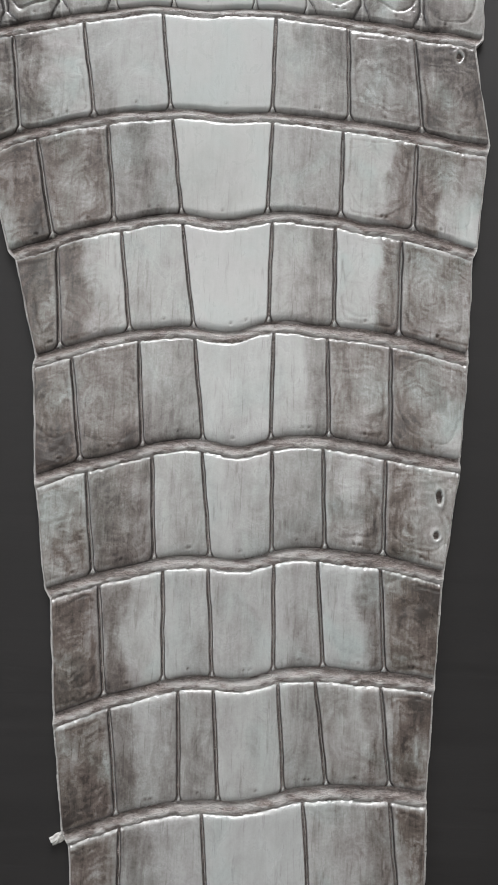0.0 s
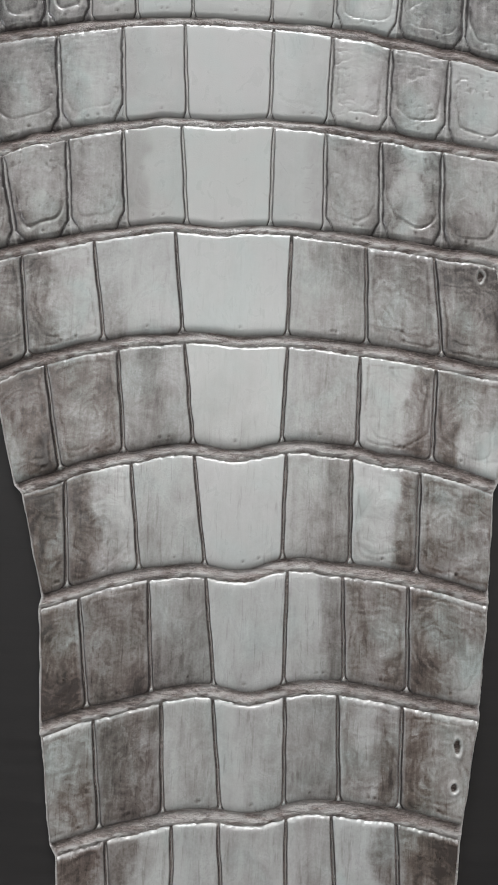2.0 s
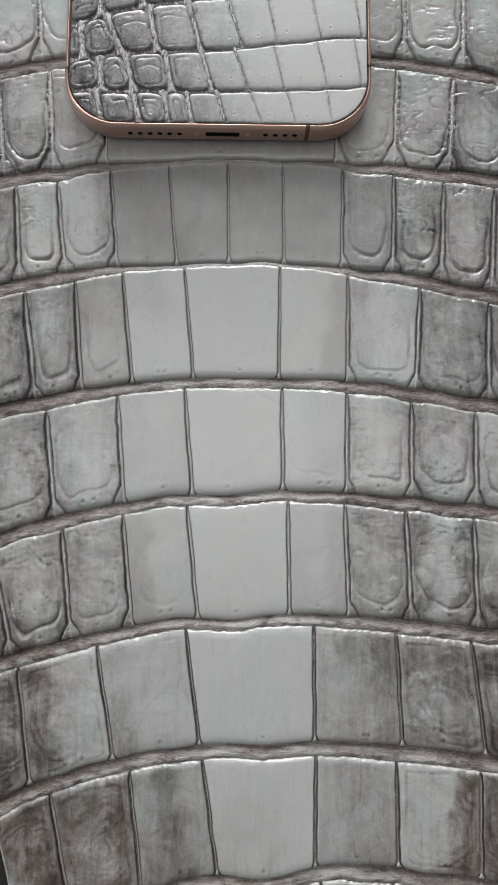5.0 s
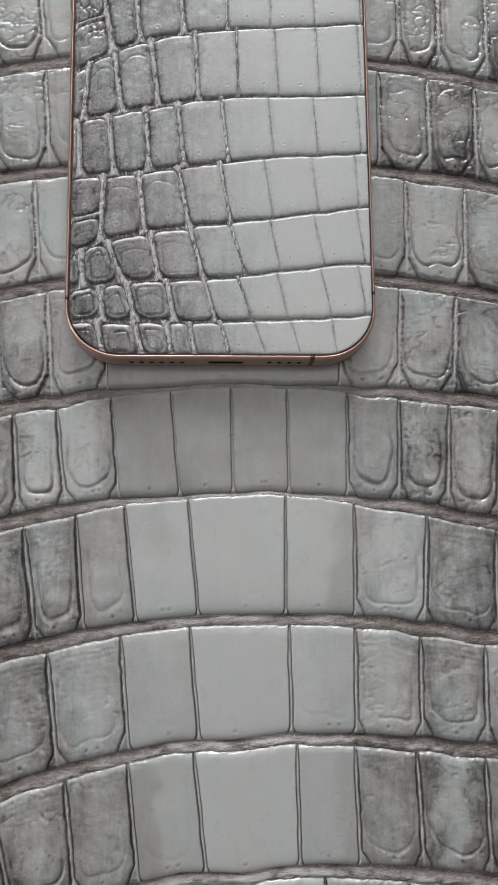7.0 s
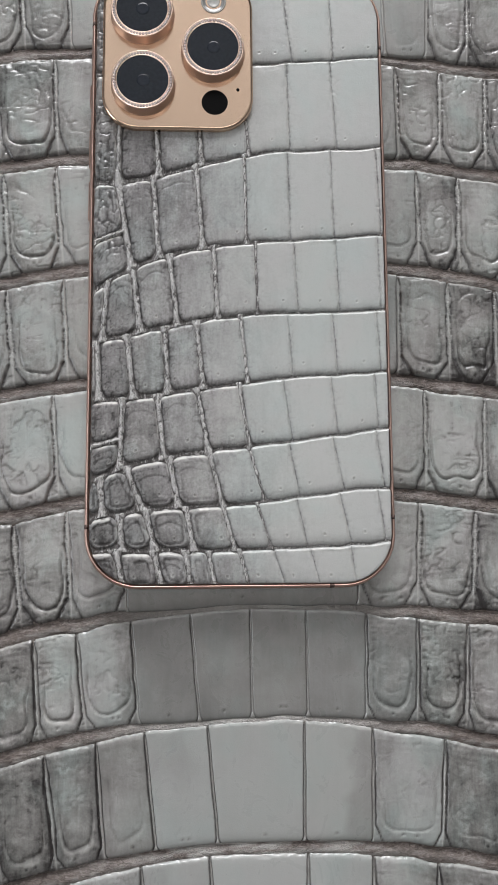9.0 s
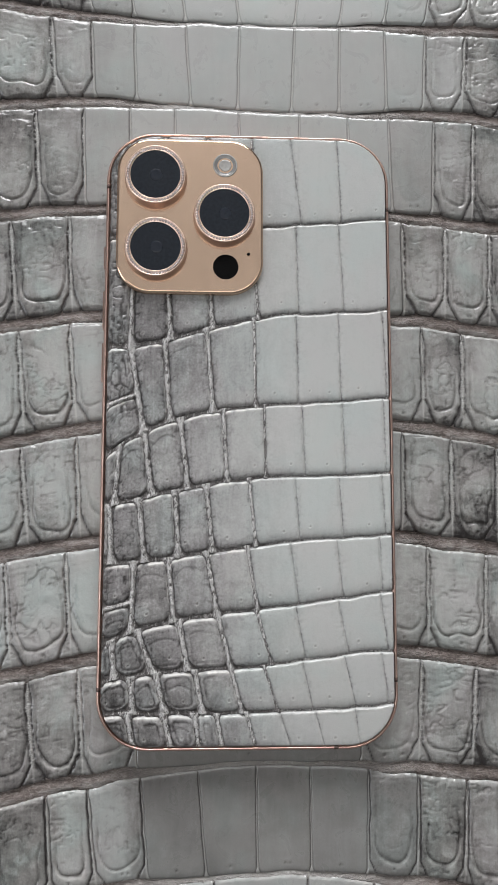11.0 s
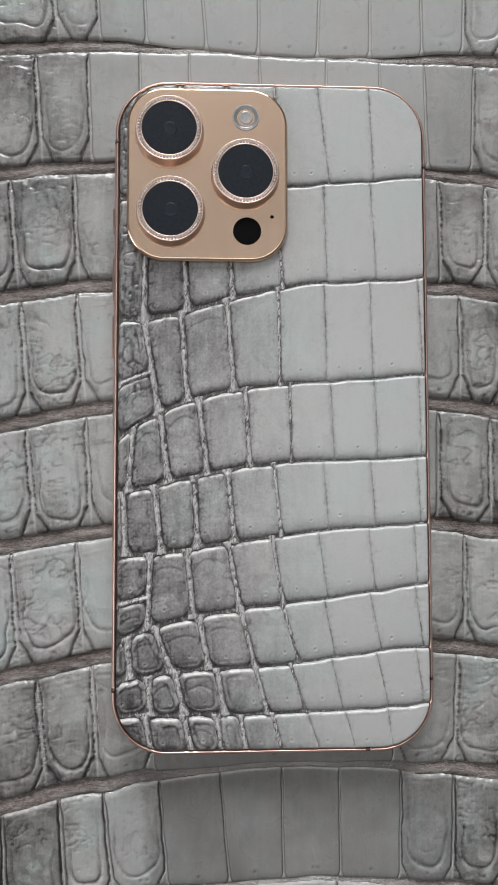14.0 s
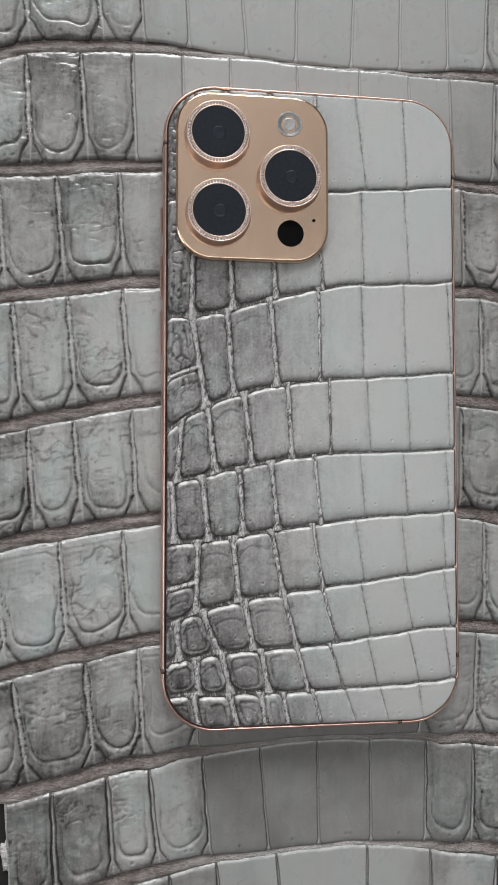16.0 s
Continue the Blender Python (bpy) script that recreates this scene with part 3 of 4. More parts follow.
            lines = groove(value_noise(x * 0.32 + 2 * wander, y + 2.5 * wander, 1.15, seed + 42) - 0.5, 0.06)
            where = flank * old * (0.25 + 0.75 * (k > 11)) * np.maximum(smooth(0.66, 0.84, value_noise(x, y, 8, seed + 43)), 0.8 * np.exp(-foot_d / 2.5))
            lines = lines * np.maximum(where * smooth(0.1, 0.6, ends), 0.9 * on_ridge * fork)
            z = z - 0.2 * lines
            if k >= 9:
                # sharp short creases round the fork and the foot, dashes across the seams, and small pits
                nip = groove(fbm(x * 0.55 + 2 * warp, y + 3 * warp, 2.6, seed + 46, 2) - 0.5, 0.03) + 0.8 * groove(fbm(x * 0.9, y * 0.7, 3.4, seed + 47, 2) - 0.52, 0.022)
                nip = nip * (1.0 if k > 11 else 0.45) * flank * smooth(0.3, 0.8, d) * np.maximum(0.95 * np.exp(-foot_d / 4.0), smooth(0.55, 0.75, value_noise(x, y, 7, seed + 48)))
                dash = groove(value_noise(x * 0.25, y, 0.8, k * 17 + i) - 0.5, 0.1) * np.exp(-np.maximum(side_d, 0) / 1.0) * smooth(-0.1, 0.2, side_d) * flank * smooth(0.35, 0.65, value_noise(x, y, 6, seed + 49)) * smooth(3.0, 5.5, foot_d)
                pit = smooth(0.78, 0.9, value_noise(x, y, 0.9, seed + 50)) * smooth(0.5, 0.7, value_noise(x, y, 6, seed + 51)) * flank * inner
                z = z - 0.22 * nip - 0.16 * dash - 0.12 * pit
                lines = np.maximum(lines, np.clip(0.9 * nip + 0.9 * dash + 0.8 * pit, 0, 1))
            # crooked folds that come and go
            field = fbm(x + 4 * warp, y * 1.25, 8.5, seed + 11, 2)
            folds = groove(field - 0.47, 0.022) + groove(field - 0.60, 0.018) + 0.7 * groove(field - 0.36, 0.018)
            folds = folds * flank * (0.25 + 0.75 * old) * inner * smooth(0.35, 0.6, value_noise(x, y, 6, seed + 12) + 0.35 * (1 - smooth(0, 4, np.minimum(d, m + 4))))
            z = z - (0.08 if k < 9 else 0.03) * folds
            crease = np.maximum(crease, (0.4 if k < 9 else 0.15) * folds)
            # dye, taken up in clouds, rings and along the creases
            tl, tr = int(tone[0]) / 9, int(tone[-1]) / 9
            edge = 0.5 + 0.3 * (value_noise(y, x * 0, 9, seed + 2) - 0.5)
            st = tl + (tr - tl) * smooth(edge - 0.17, edge + 0.17, s + 0.3 * warp)
            if len(tone) == 6:
                head, foot = np.array([int(c) / 9 for c in tone[:3]]), np.array([int(c) / 9 for c in tone[3:]])
                sw, tw = s + 0.34 * warp + 0.10 * (fbm(x, y, 3.5, seed + 44, 2) - 0.5), t + 0.4 * (fbm(x, y, 8, seed + 45, 2) - 0.5)
                one, two, up = smooth(0.22, 0.46, sw), smooth(0.56, 0.78, sw), smooth(0.25, 0.75, tw)
                st = (head[0] + (head[1] - head[0]) * one + (head[2] - head[1]) * two) * up + (foot[0] + (foot[1] - foot[0]) * one + (foot[2] - foot[1]) * two) * (1 - up)
            clouds = fbm(x + 6 * warp, y, 9, seed + 9, 3)
            heart = np.hypot((s - 0.3 - 0.4 * value_noise(seed * 1.0, 1.0, 1.9, 11)) * wide, (t - 0.35 - 0.4 * value_noise(seed * 1.0, 2.0, 1.9, 12)) * high) + 7 * warp + 2.0 * (fbm(x, y, 3.5, seed + 17, 2) - 0.5)
            ringed = smooth(0.5, 14, heart)
            if len(tone) == 6:
                st = st * (1 + (0.55 + 0.35 * flank) * (clouds - 0.5) + 0.25 * flank * (ringed - 0.6)) * 0.81
            else:
                uptake = 1 + flank * (0.95 * ringed - 0.5) + (0.4 + 0.7 * flank) * (clouds - 0.5)
                st = st * uptake * 0.6 * (1 + flank * (1.5 * value_noise(seed * 1.0, 6.0, 1.9, 8) - 0.85))
            st = np.minimum(st, 0.88) + 0.055
            swirl = ((np.abs(s - 0.5) * wide) ** 2.4 + (np.abs(t - 0.45) * high) ** 2.4) ** (1 / 2.4) + 5 * warp
            rings = np.sin(heart * 4.4 + 5 * value_noise(x, y, 6, seed + 16)) + 0.6 * np.sin(heart * 2.1 + 3)
            st = st + 0.05 * flank * (1.15 - 0.75 * old) * (0.1 + st) * rings * smooth(0.5, 3, d) * smooth(0.25, 0.7, value_noise(x, y, 7, seed + 15))
            if k < 9:
                # a paler border round the growth rings, with a faint line inside it
                inset = round_min(side_d, ends, 3.2) + 0.9 * (value_noise(x, y, 5, seed + 18) - 0.5)
                line = groove(inset - 1.9, 0.3) * flank * smooth(0.35, 0.6, value_noise(x, y, 6, seed + 19))
                st = st * (1 - 0.2 * flank * smooth(2.2, 1.2, inset)) + 0.16 * line
                z = z - 0.09 * line
            # dark lines in the grooves; along the foot, shade is put into the colour
            st = st * (1 - (0.7 if k < 9 else 0.4) * on_ridge * (1 - 0.75 * fork * smooth(fork_h, fork_h - 1, foot_d))) + 0.13 * flank * old * np.exp(-np.maximum(side_d, 0) / 2.2) * (0.3 + 1.4 * value_noise(x, y, 5, seed + 14)) + 0.22 * lines + (0.3 + 0.15 * (k > 11)) * crease + (2.4 if k < 9 else 1.3 - 0.6 * flank) * cut + (0.35 + 0.3 * (tl + tr) / 2) * (0.5 + 0.5 * ragged) * faint * np.exp(-foot_d / 0.28)
            st = st * (1 - 0.4 * groove(top_d - 0.25, 0.5))
            # highlights painted on the frayed lip at the head, and the pale ridge of the seam
            pale_glint = groove(top_d - 0.25, 0.42) * smooth(0.38, 0.62, 0.6 * value_noise(x, y * 0, 2.2, seed + 26) + 0.4 * value_noise(x, y, 0.5, seed + 28)) * (0.5 if k < 9 else 0.36) * faint
            pale_glint = np.maximum(pale_glint, (0.75 if k < 9 else 0.25 + 0.4 * (1 - flank)) * on_ridge * groove(np.minimum(left_d, right_d) - 0.08, 0.22) * np.maximum(faint, 0.7 * (k > 17)) * smooth(0.0, 2.0, top_d))
            if k >= 9:
                # painted highlight just below the old growth line
                pale_glint = np.maximum(pale_glint, 0.4 * np.clip(there, 0, 1) * groove(m + 0.42, 0.22) * smooth(0.5, 0.25, t) * smooth(0.3, 0.6, value_noise(x, y, 2.0, seed + 52)))
            # nail holes from stretching the hide
            for hx, hy, long in HOLES:
                dist = np.hypot(x - hx, (y - hy) / long) / 1.05 + 0.5 * (value_noise(x, y, 1.2, 19) - 0.5)
                z = z - 2.2 * smooth(0.8, 0.5, dist) + 0.25 * groove(dist - 1.15, 0.3)
                st = st * smooth(0.5, 1.6, dist) + 1.0 * smooth(0.8, 0.5, dist)
            # pores near the foot of the scale
            for j in range(1 + (seed % 3 == 0)):
                px = 0.35 + 0.3 * value_noise(seed * 1.0, j * 3.0, 1.7, 4) + 0.12 * j
                dist = np.hypot((s - px) * wide, foot_d - 2.2)
                z = z - 0.25 * groove(dist, 0.32) + 0.06 * groove(dist - 0.8, 0.35)
                st = st + 0.4 * groove(dist, 0.3)
            beaded = fork * (k >= 13) * on_ridge * groove(np.minimum(left_d, right_d), 0.7) * smooth(0.0, 2.0, top_d) * smooth(fork_h - 1, fork_h, foot_d) * (0.2 + 0.6 * value_noise(seed * 1.0, 9.0, 1.9, 5))
            sheet("scale", x, y, z, SCALE, HIDE, dye_and_shade=np.clip(st, 0, 1), flank=flank * inner, mottle=1.0 if k < 9 else 0.3 + 0.6 * flank, seam=np.clip(beaded, 0, 1),
                  swirl=swirl * (1 if k < 9 else 0.6), pale_glint=pale_glint)


def edge_x(side):
    """The cut edge of the hide as heights and places along it, from tail to front."""
    ys, xs = [], []
    for k in sorted(ROWS):
        top, foot = ROWS[k][1][side]
        ys += [float(band_y(k - 1, foot)) + 1.4, float(band_y(k, top)) - 1.4]
        xs += [foot, top]
    return np.array(ys), np.array(xs)


def build_skin():
    (ly, lx), (ry, rx) = edge_x(0), edge_x(-1)
    y0, y1 = float(band_y(FIRST - 1, 20)) + 1, float(band_y(LAST, 0)) - 1
    yy = np.arange(y0, y1, 0.42)
    uu = np.concatenate([[0, 0.001, 0.0025, 0.0045, 0.007], np.linspace(0.01, 0.99, 164), [0.993, 0.9955, 0.9975, 0.999, 1]])
    u, y = np.meshgrid(uu, yy)
    left = np.interp(yy, ly, lx) - 0.75 + 0.5 * (value_noise(yy, 0 * yy, 4, 3) - 0.5)
    right = np.interp(yy, ry, rx) + 0.75 + 0.5 * (value_noise(yy, 0 * yy, 4, 8) - 0.5)
    x = left[:, None] * (1 - u) + right[:, None] * u
    # deepest under the foot of each row, rising towards the next one
    z = -0.5 + 0 * x
    for k in BANDS:
        q = (band_y(k, x) - y) / 1.6
        z = z - 0.45 * np.exp(-((q + 1.0) / 0.45) ** 2) + 0.5 * np.exp(-((q - 0.35) / 0.55) ** 2)
    z = z + 0.6 * (fbm(x * 0.3, y, 1.3, 5, 3) - 0.5) + 0.45 * (fbm(x * 0.14 + 0.3 * np.sin(y * 0.4), y, 0.75, 11, 2) - 0.5) + 0.25 * (fbm(x, y, 12, 6) - 0.5)
    z[:, 0], z[:, -1] = TOP + 0.05, TOP + 0.05
    z[0, :], z[-1, :] = TOP + 0.05, TOP + 0.05
    x[:, 0] += 0.12
    x[:, -1] -= 0.12
    pale = 0 * x
    for k in BANDS:
        pale = np.maximum(pale, (0.95 if k > 7 else 0.7) * np.exp(-((x - middle(k)) / 30) ** 2) * groove(y - band_y(k, x), 3.0) * smooth(0.3, 0.7, fbm(x * 0.2, y, 0.8, 9, 2)))
    for k in (11, 12, 17, 18, 19):
        pale = np.maximum(pale, (0.75 if k > 16 else 0.62) * np.exp(-((x - 4) / 36) ** 4) * groove(y - band_y(k, x), 3.5))
    # frayed white strands, with highlights painted in, where the skin meets the next row's head
    for k in BANDS:
        fray = groove(y - band_y(k, x) + band_gap(k, x) - 0.7, 0.85) * smooth(0.4, 0.62, fbm(x * 0.5, y, 1.1, 40 + k, 3))
        fray = fray * (1.0 if k < 10 else 0.45)
        pale = np.maximum(pale, 0.95 * fray)
        z = z + 0.35 * fray
    # the pale raw edge where the hide was cut
    rim = np.minimum(x - x[:, :1], x[:, -1:] - x)
    pale = np.maximum(pale, np.exp(-(rim / 0.6) ** 2) * (0.45 + 0.55 * smooth(0.2, 0.6, value_noise(x * 0, y, 5, 31) + 0.15)))
    z = np.where((rim > 0) & (rim < 0.8), np.maximum(z, -0.1), z)
    ob = sheet("skin", x, y, z, SKIN, HIDE, "wrinkled brown grey skin between the scales", pale=pale)
    return ob


build_skin()
build_scales()

# ---- the phone lying on the hide ----
PX0, PX1, PY0, PY1, PR = -39.0, 39.0, -80.9, 84.4, 13.5
BASE, BACK = 0.75, 8.35  # underside and rim, millimetres
PHONE = tagged(new("smartphone"), "rose gold smartphone with pale crocodile leather back lying on hide", "smartphone")

part("frame", slab(PX0, PY0, PX1, PY1, PR, [(0.9, BASE + 0.3), (0.35, BASE + 0.45), (0.0, BASE + 1.1), (0.0, BACK - 1.3), (0.15, BACK - 0.6), (0.4, BACK - 0.15), (0.62, BACK + 0.03), (0.8, BACK + 0.01), (0.84, BACK - 0.7)], 14), ROSE, PHONE, "polished rose gold frame")
part("screen", slab(PX0 + 0.6, PY0 + 0.6, PX1 - 0.6, PY1 - 0.6, PR - 0.6, [(0.3, BASE), (0.0, BASE + 0.1), (0.0, BASE + 0.4)], 14), SCREEN, PHONE, "black screen glass")

LX0, LX1, LY0, LY1, LR = PX0 + 1.12, PX1 - 1.12, PY0 + 1.12, PY1 - 1.12, PR - 1.12
LEATHER = part("leather_back", slab(LX0, LY0, LX1, LY1, LR, [(0.1, BACK - 1.0), (0.0, BACK - 0.8), (0.12, BACK - 0.7)], 14), CASE_SKIN, PHONE, "crocodile leather back, smoky at one side and pale at the other")

CREASES = {}


def crease(k, y, *bow):
    CREASES[k] = (y, *bow)


def crease_y(k, x):
    u = np.asarray(x, float) / 10
    y = sum(c * u ** i for i, c in enumerate(CREASES[k]))
    return y + (value_noise(x, 0 * u, 4.0, k + 40) - 0.5) * 0.5


crease(0, LY1 + 1.2)
crease(1, 57.3, 0.857)
crease(2, 31.6, 1.946, -0.470, -0.031, 0.022)
crease(3, 7.8, 0.946, -0.257, 0.084, -0.008)
crease(4, -11.5, 0.998, -0.326, 0.014, 0.010)
crease(5, -29.2, 1.287, -0.135, -0.020, 0.006)
crease(6, -45.6, 1.161, -0.033, 0.042, -0.007)
crease(7, -59.9, 0.818, 0.181, 0.013, -0.013)
crease(8, -71.4, 0.162, 0.080, 0.006, -0.001)
crease(9, LY0 - 1.2)


def corner_inside(x, y):
    """Distance inwards from the rounded border of the leather back."""
    cx, cy = (LX0 + LX1) / 2, (LY0 + LY1) / 2
    qx, qy = np.abs(x - cx) - ((LX1 - LX0) / 2 - LR), np.abs(y - cy) - ((LY1 - LY0) / 2 - LR)
    return LR - np.hypot(np.maximum(qx, 0), np.maximum(qy, 0)) - np.minimum(np.maximum(qx, qy), 0)


def drawn_in(x, y):
    """Draw what lies past the rounded border of the back in to it."""
    cx, cy, hx, hy = (LX0 + LX1) / 2, (LY0 + LY1) / 2, (LX1 - LX0) / 2 - LR, (LY1 - LY0) / 2 - LR
    for _ in range(4):
        out = np.maximum(0.12 - corner_inside(x, y), 0)
        ax, ay = np.abs(x - cx) - hx, np.abs(y - cy) - hy
        both = (ax > 0) & (ay > 0)
        nx = np.where(ax > 0, np.sign(x - cx), 0) * np.where(both, np.maximum(ax, 0), 1)
        ny = np.where(ay > 0, np.sign(y - cy), 0) * np.where(both, np.maximum(ay, 0), 1)
        ln = np.hypot(nx, ny) + 1e-9
        x, y = x - out * nx / ln, y - out * ny / ln
    return x, y


CASE_SEAMS = {}


def case_row(k, *seams, split=None):
    """A row of scales on the back between crease k - 1 above and crease k below; split cuts the first scale across at that height."""
    CASE_SEAMS[k] = (seams, split)
    seams = [(LX0 - 0.6, LX0 - 0.6), *seams, (LX1 + 0.6, LX1 + 0.6)]
    for i in range(len(seams) - 1):
        (lt, lb), (rt, rb) = seams[i], seams[i + 1]
        cuts = [(0.0, split), (split, 1.0)] if split and i == 0 else [(0.0, 1.0)]
        for c0, c1 in cuts:
            case_scale(k, i, lt, lb, rt, rb, c0, c1)


def case_scale(k, i, lt, lb, rt, rb, c0, c1):
    xm = (lt + lb + rt + rb) / 4
    wide = max((rt + rb - lt - lb) / 2, 1.5)
    high = max(float(crease_y(k - 1, xm) - crease_y(k, xm)) * (c1 - c0) - 1.0, 2.0)
    seed = 500 + k * 23 + i * 5 + int(c0 * 10)
    s, t = np.meshgrid(steps_for(wide, 0.27), steps_for(high, 0.27))
    tt = c0 + (c1 - c0) * t
    x = (lb + (lt - lb) * tt) * (1 - s) + (rb + (rt - rb) * tt) * s
    dark = 1 - smooth(-28, 19, x)
    lo, hi = crease_y(k, x), crease_y(k - 1, x)
    g = 0.16 + 0.18 * dark
    y = lo + (hi - lo) * tt + g * (1 - 2 * t) - 0.75 * dark * np.abs(2 * s - 1) ** 3 * t ** 3
    gap = 0.08 + 0.52 * dark
    wide_t = (rt - lt) * tt + (rb - lb) * (1 - tt)
    foot_d, top_d = t * high, (1 - t) * high
    left_d, right_d = s * wide_t, (1 - s) * wide_t
    side_d = np.minimum(left_d, right_d) - gap
    # the seams part in a small fork at their foot
    side_d = side_d - (0.15 + dark) * 1.1 * np.clip(1 - foot_d / 2.6, 0, 1) ** 1.4
    knob = dark * smooth(-25, -60, y)
    d = round_min(round_min(side_d, foot_d, 0.35 + 0.8 * dark + 0.9 * knob), top_d, 0.35 + 0.9 * dark + 0.8 * knob)
    d = np.minimum(d, corner_inside(x, y) + 0.35)
    frayed = ((value_noise(x, y, 0.5, seed + 30) - 0.5) * 0.5 + (value_noise(x, y, 1.6, seed + 31) - 0.5) * 0.45) * (0.4 + 0.6 * dark)
    d = d + frayed * np.exp(-np.maximum(d, 0) / 0.6)
    dd = np.maximum(d, 0)
    hatch = 0.2 + 1.7 * value_noise(x + 0.8 * y, y - 0.5 * x, 0.45, seed + 32) * value_noise(x * 0, y, 4.0, seed + 35) * 1.6
    rise = np.exp(-dd / (0.2 + 0.1 * dark))
    # the seams of the pale side are rows of short stitches rather than open grooves
    upright = smooth(0.3, -0.3, np.minimum(left_d, right_d) - np.minimum(foot_d, top_d)) * (1 - smooth(0.2, 0.6, dark))
    stitch = 1 - 0.3 * upright - 0.3 * upright * smooth(0.65, 0.35, value_noise(x * 0.3, y, 0.36, k * 7 + 90))
    z = BACK + 0.42 - (0.4 + 0.42 * dark) * rise * stitch - (0.07 + 0.1 * dark) * np.exp(-dd / 0.9) - 0.42 * np.exp(-foot_d / 1.1) + np.minimum(d, 0) * 0.6
    z = z - 0.12 * np.exp(-np.minimum(foot_d, top_d) / 0.3) - (0.05 + 0.12 * dark) * np.exp(-top_d / 0.8) + 0.07 * groove(top_d - 0.55, 0.35) * hatch
    inner = smooth(0.2, 1.2, d)
    warp = fbm(x, y, 5.0, seed + 5, 2) - 0.5
    z = z + inner * (fbm(x, y, 4.0, seed, 2) - 0.5) * (0.07 + 0.2 * dark) + inner * (fbm(x, y, 1.1, seed + 6, 2) - 0.5) * (0.02 + 0.09 * dark)
    # an older, smaller outline inside the smoky scales: a dark line, with the rim outside it paler
    old = smooth(0.45, 0.85, dark) * (0.12 + 0.75 * smooth(-44, -64, y) + 0.35 * smooth(-26, -33, x)) * smooth(0.25, 0.6, value_noise(x, y, 3.0, seed + 8) + 0.12)
    ring = round_min(side_d, np.minimum(foot_d, top_d * 0.75), 2.2) + 1.1 * warp
    inset = 1.15 + 0.5 * value_noise(seed * 1.0, 3.0, 1.7, 9)
    line = np.clip(groove(ring - inset, 0.2) * old, 0, 1)
    z = z - 0.3 * line + 0.12 * old * groove(ring - inset + 0.65, 0.4)
    # an arched fold under the head of the scale
    arch = groove(top_d - 3.2 - 2.6 * (2 * s - 1) ** 2 - 2 * warp, 0.22) * smooth(0.95, 0.5, np.abs(2 * s - 1)) * smooth(0.5, 0.9, dark) * (value_noise(seed * 1.0, 6.0, 1.7, 9) > 0.45)
    z = z - 0.16 * arch
    hair = groove(value_noise(x * 1.0, y, 1.1, seed + 33) - 0.5, 0.06) * np.exp(-np.maximum(d - 0.2, 0) / (1.3 + 1.2 * smooth(-20, -36, x))) * smooth(0, 0.3, d)
    z = z - (0.10 + 0.16 * smooth(-18, -34, x)) * hair
    st = (0.5 + 0.2 * smooth(-20, -75, y)) * (1 - smooth(-42, 22, x + 0.03 * (y + 20)))
    # smoky dye below the camera plate, deepened to paint the plate's shadow
    st = st + 0.16 * smooth(0, 22, y) * (1 - smooth(-24, 4, x))
    st = st * (1 - 0.5 * groove(top_d - 0.3, 0.55)) * (0.55 + 0.9 * fbm(x, y, 5, seed + 1)) * (1 - 0.4 * old * smooth(inset - 0.1, inset - 0.5, ring))
    # dye in hairs, outline and fold; the foot term paints its shaded slope
    st = st + 0.55 * hair * (0.2 + dark) + 0.5 * line + 0.3 * arch + 0.24 * np.exp(-foot_d / 0.9)
    # shade put into the colour at the foot and left side; the right side carries a pale rim
    lee = smooth(0.3, -0.3, right_d - np.minimum(left_d, foot_d))
    st = st + (0.5 * hatch + 0.4 * dark) * np.exp(-dd / (0.21 + 0.16 * dark)) * (1 - 0.85 * groove(top_d - 0.2, 0.6)) * (1 - 0.65 * lee) * (0.35 + 0.65 * stitch)
    # the border beside the camera plate stayed pale and is finely wrinkled
    bare = smooth(-29, -32, x) * smooth(-8, 12, y)
    wrinkle = groove(fbm(x + 2 * warp, y * 0.7, 1.7, seed + 36, 2) - 0.5, 0.07) * bare * inner
    st = st * (1 - 0.25 * bare) + 0.5 * wrinkle
    z = z - 0.32 * wrinkle
    # painted highlight along the head of the scale; the right rim is paler
    pale_glint = (0.38 + 0.42 * smooth(0.1, 0.5, dark)) * groove(top_d - 0.4 - 0.12 * dark, 0.34 + 0.1 * dark) * smooth(0.2, 0.5, value_noise(x, y * 0, 1.8, seed + 34)) * np.maximum(hatch, smooth(0.05, 0.5, dark)) * smooth(0.0, 0.3, d)
    pale_glint = np.maximum(pale_glint, (0.3 + 0.2 * dark) * lee * groove(right_d - gap - 0.25, 0.22) * smooth(0.25, 0.6, value_noise(x, y, 1.4, seed + 37)) * smooth(0.3, 1.5, foot_d))
    # one to three pores near the foot
    count = 1 if xm < 0 or y.mean() < 20 else 1 + int(2.2 * value_noise(seed * 1.0, 1.0, 1.9, 3))
    for j in range(count):
        px = (j + 0.5) / count + (0.3 / count) * (2 * value_noise(seed * 1.3, j * 2.0, 1.3, 6) - 1)
        dist = np.hypot((s - px) * wide, foot_d - 2.3 - 0.9 * value_noise(seed * 1.0, j * 3.0, 1.3, 7))
        z = z - 0.3 * groove(dist, 0.24) + 0.08 * groove(dist - 0.45, 0.2)
        st = st + 0.3 * groove(dist, 0.2)
        # painted highlight round the pore
        pale_glint = np.maximum(pale_glint, 0.28 * groove(dist - 0.42, 0.15))
    x, y = drawn_in(x, y)
    beaded = 0.16 * np.exp(-(np.maximum(side_d, 0) / 0.28) ** 2) * (1 - dark)
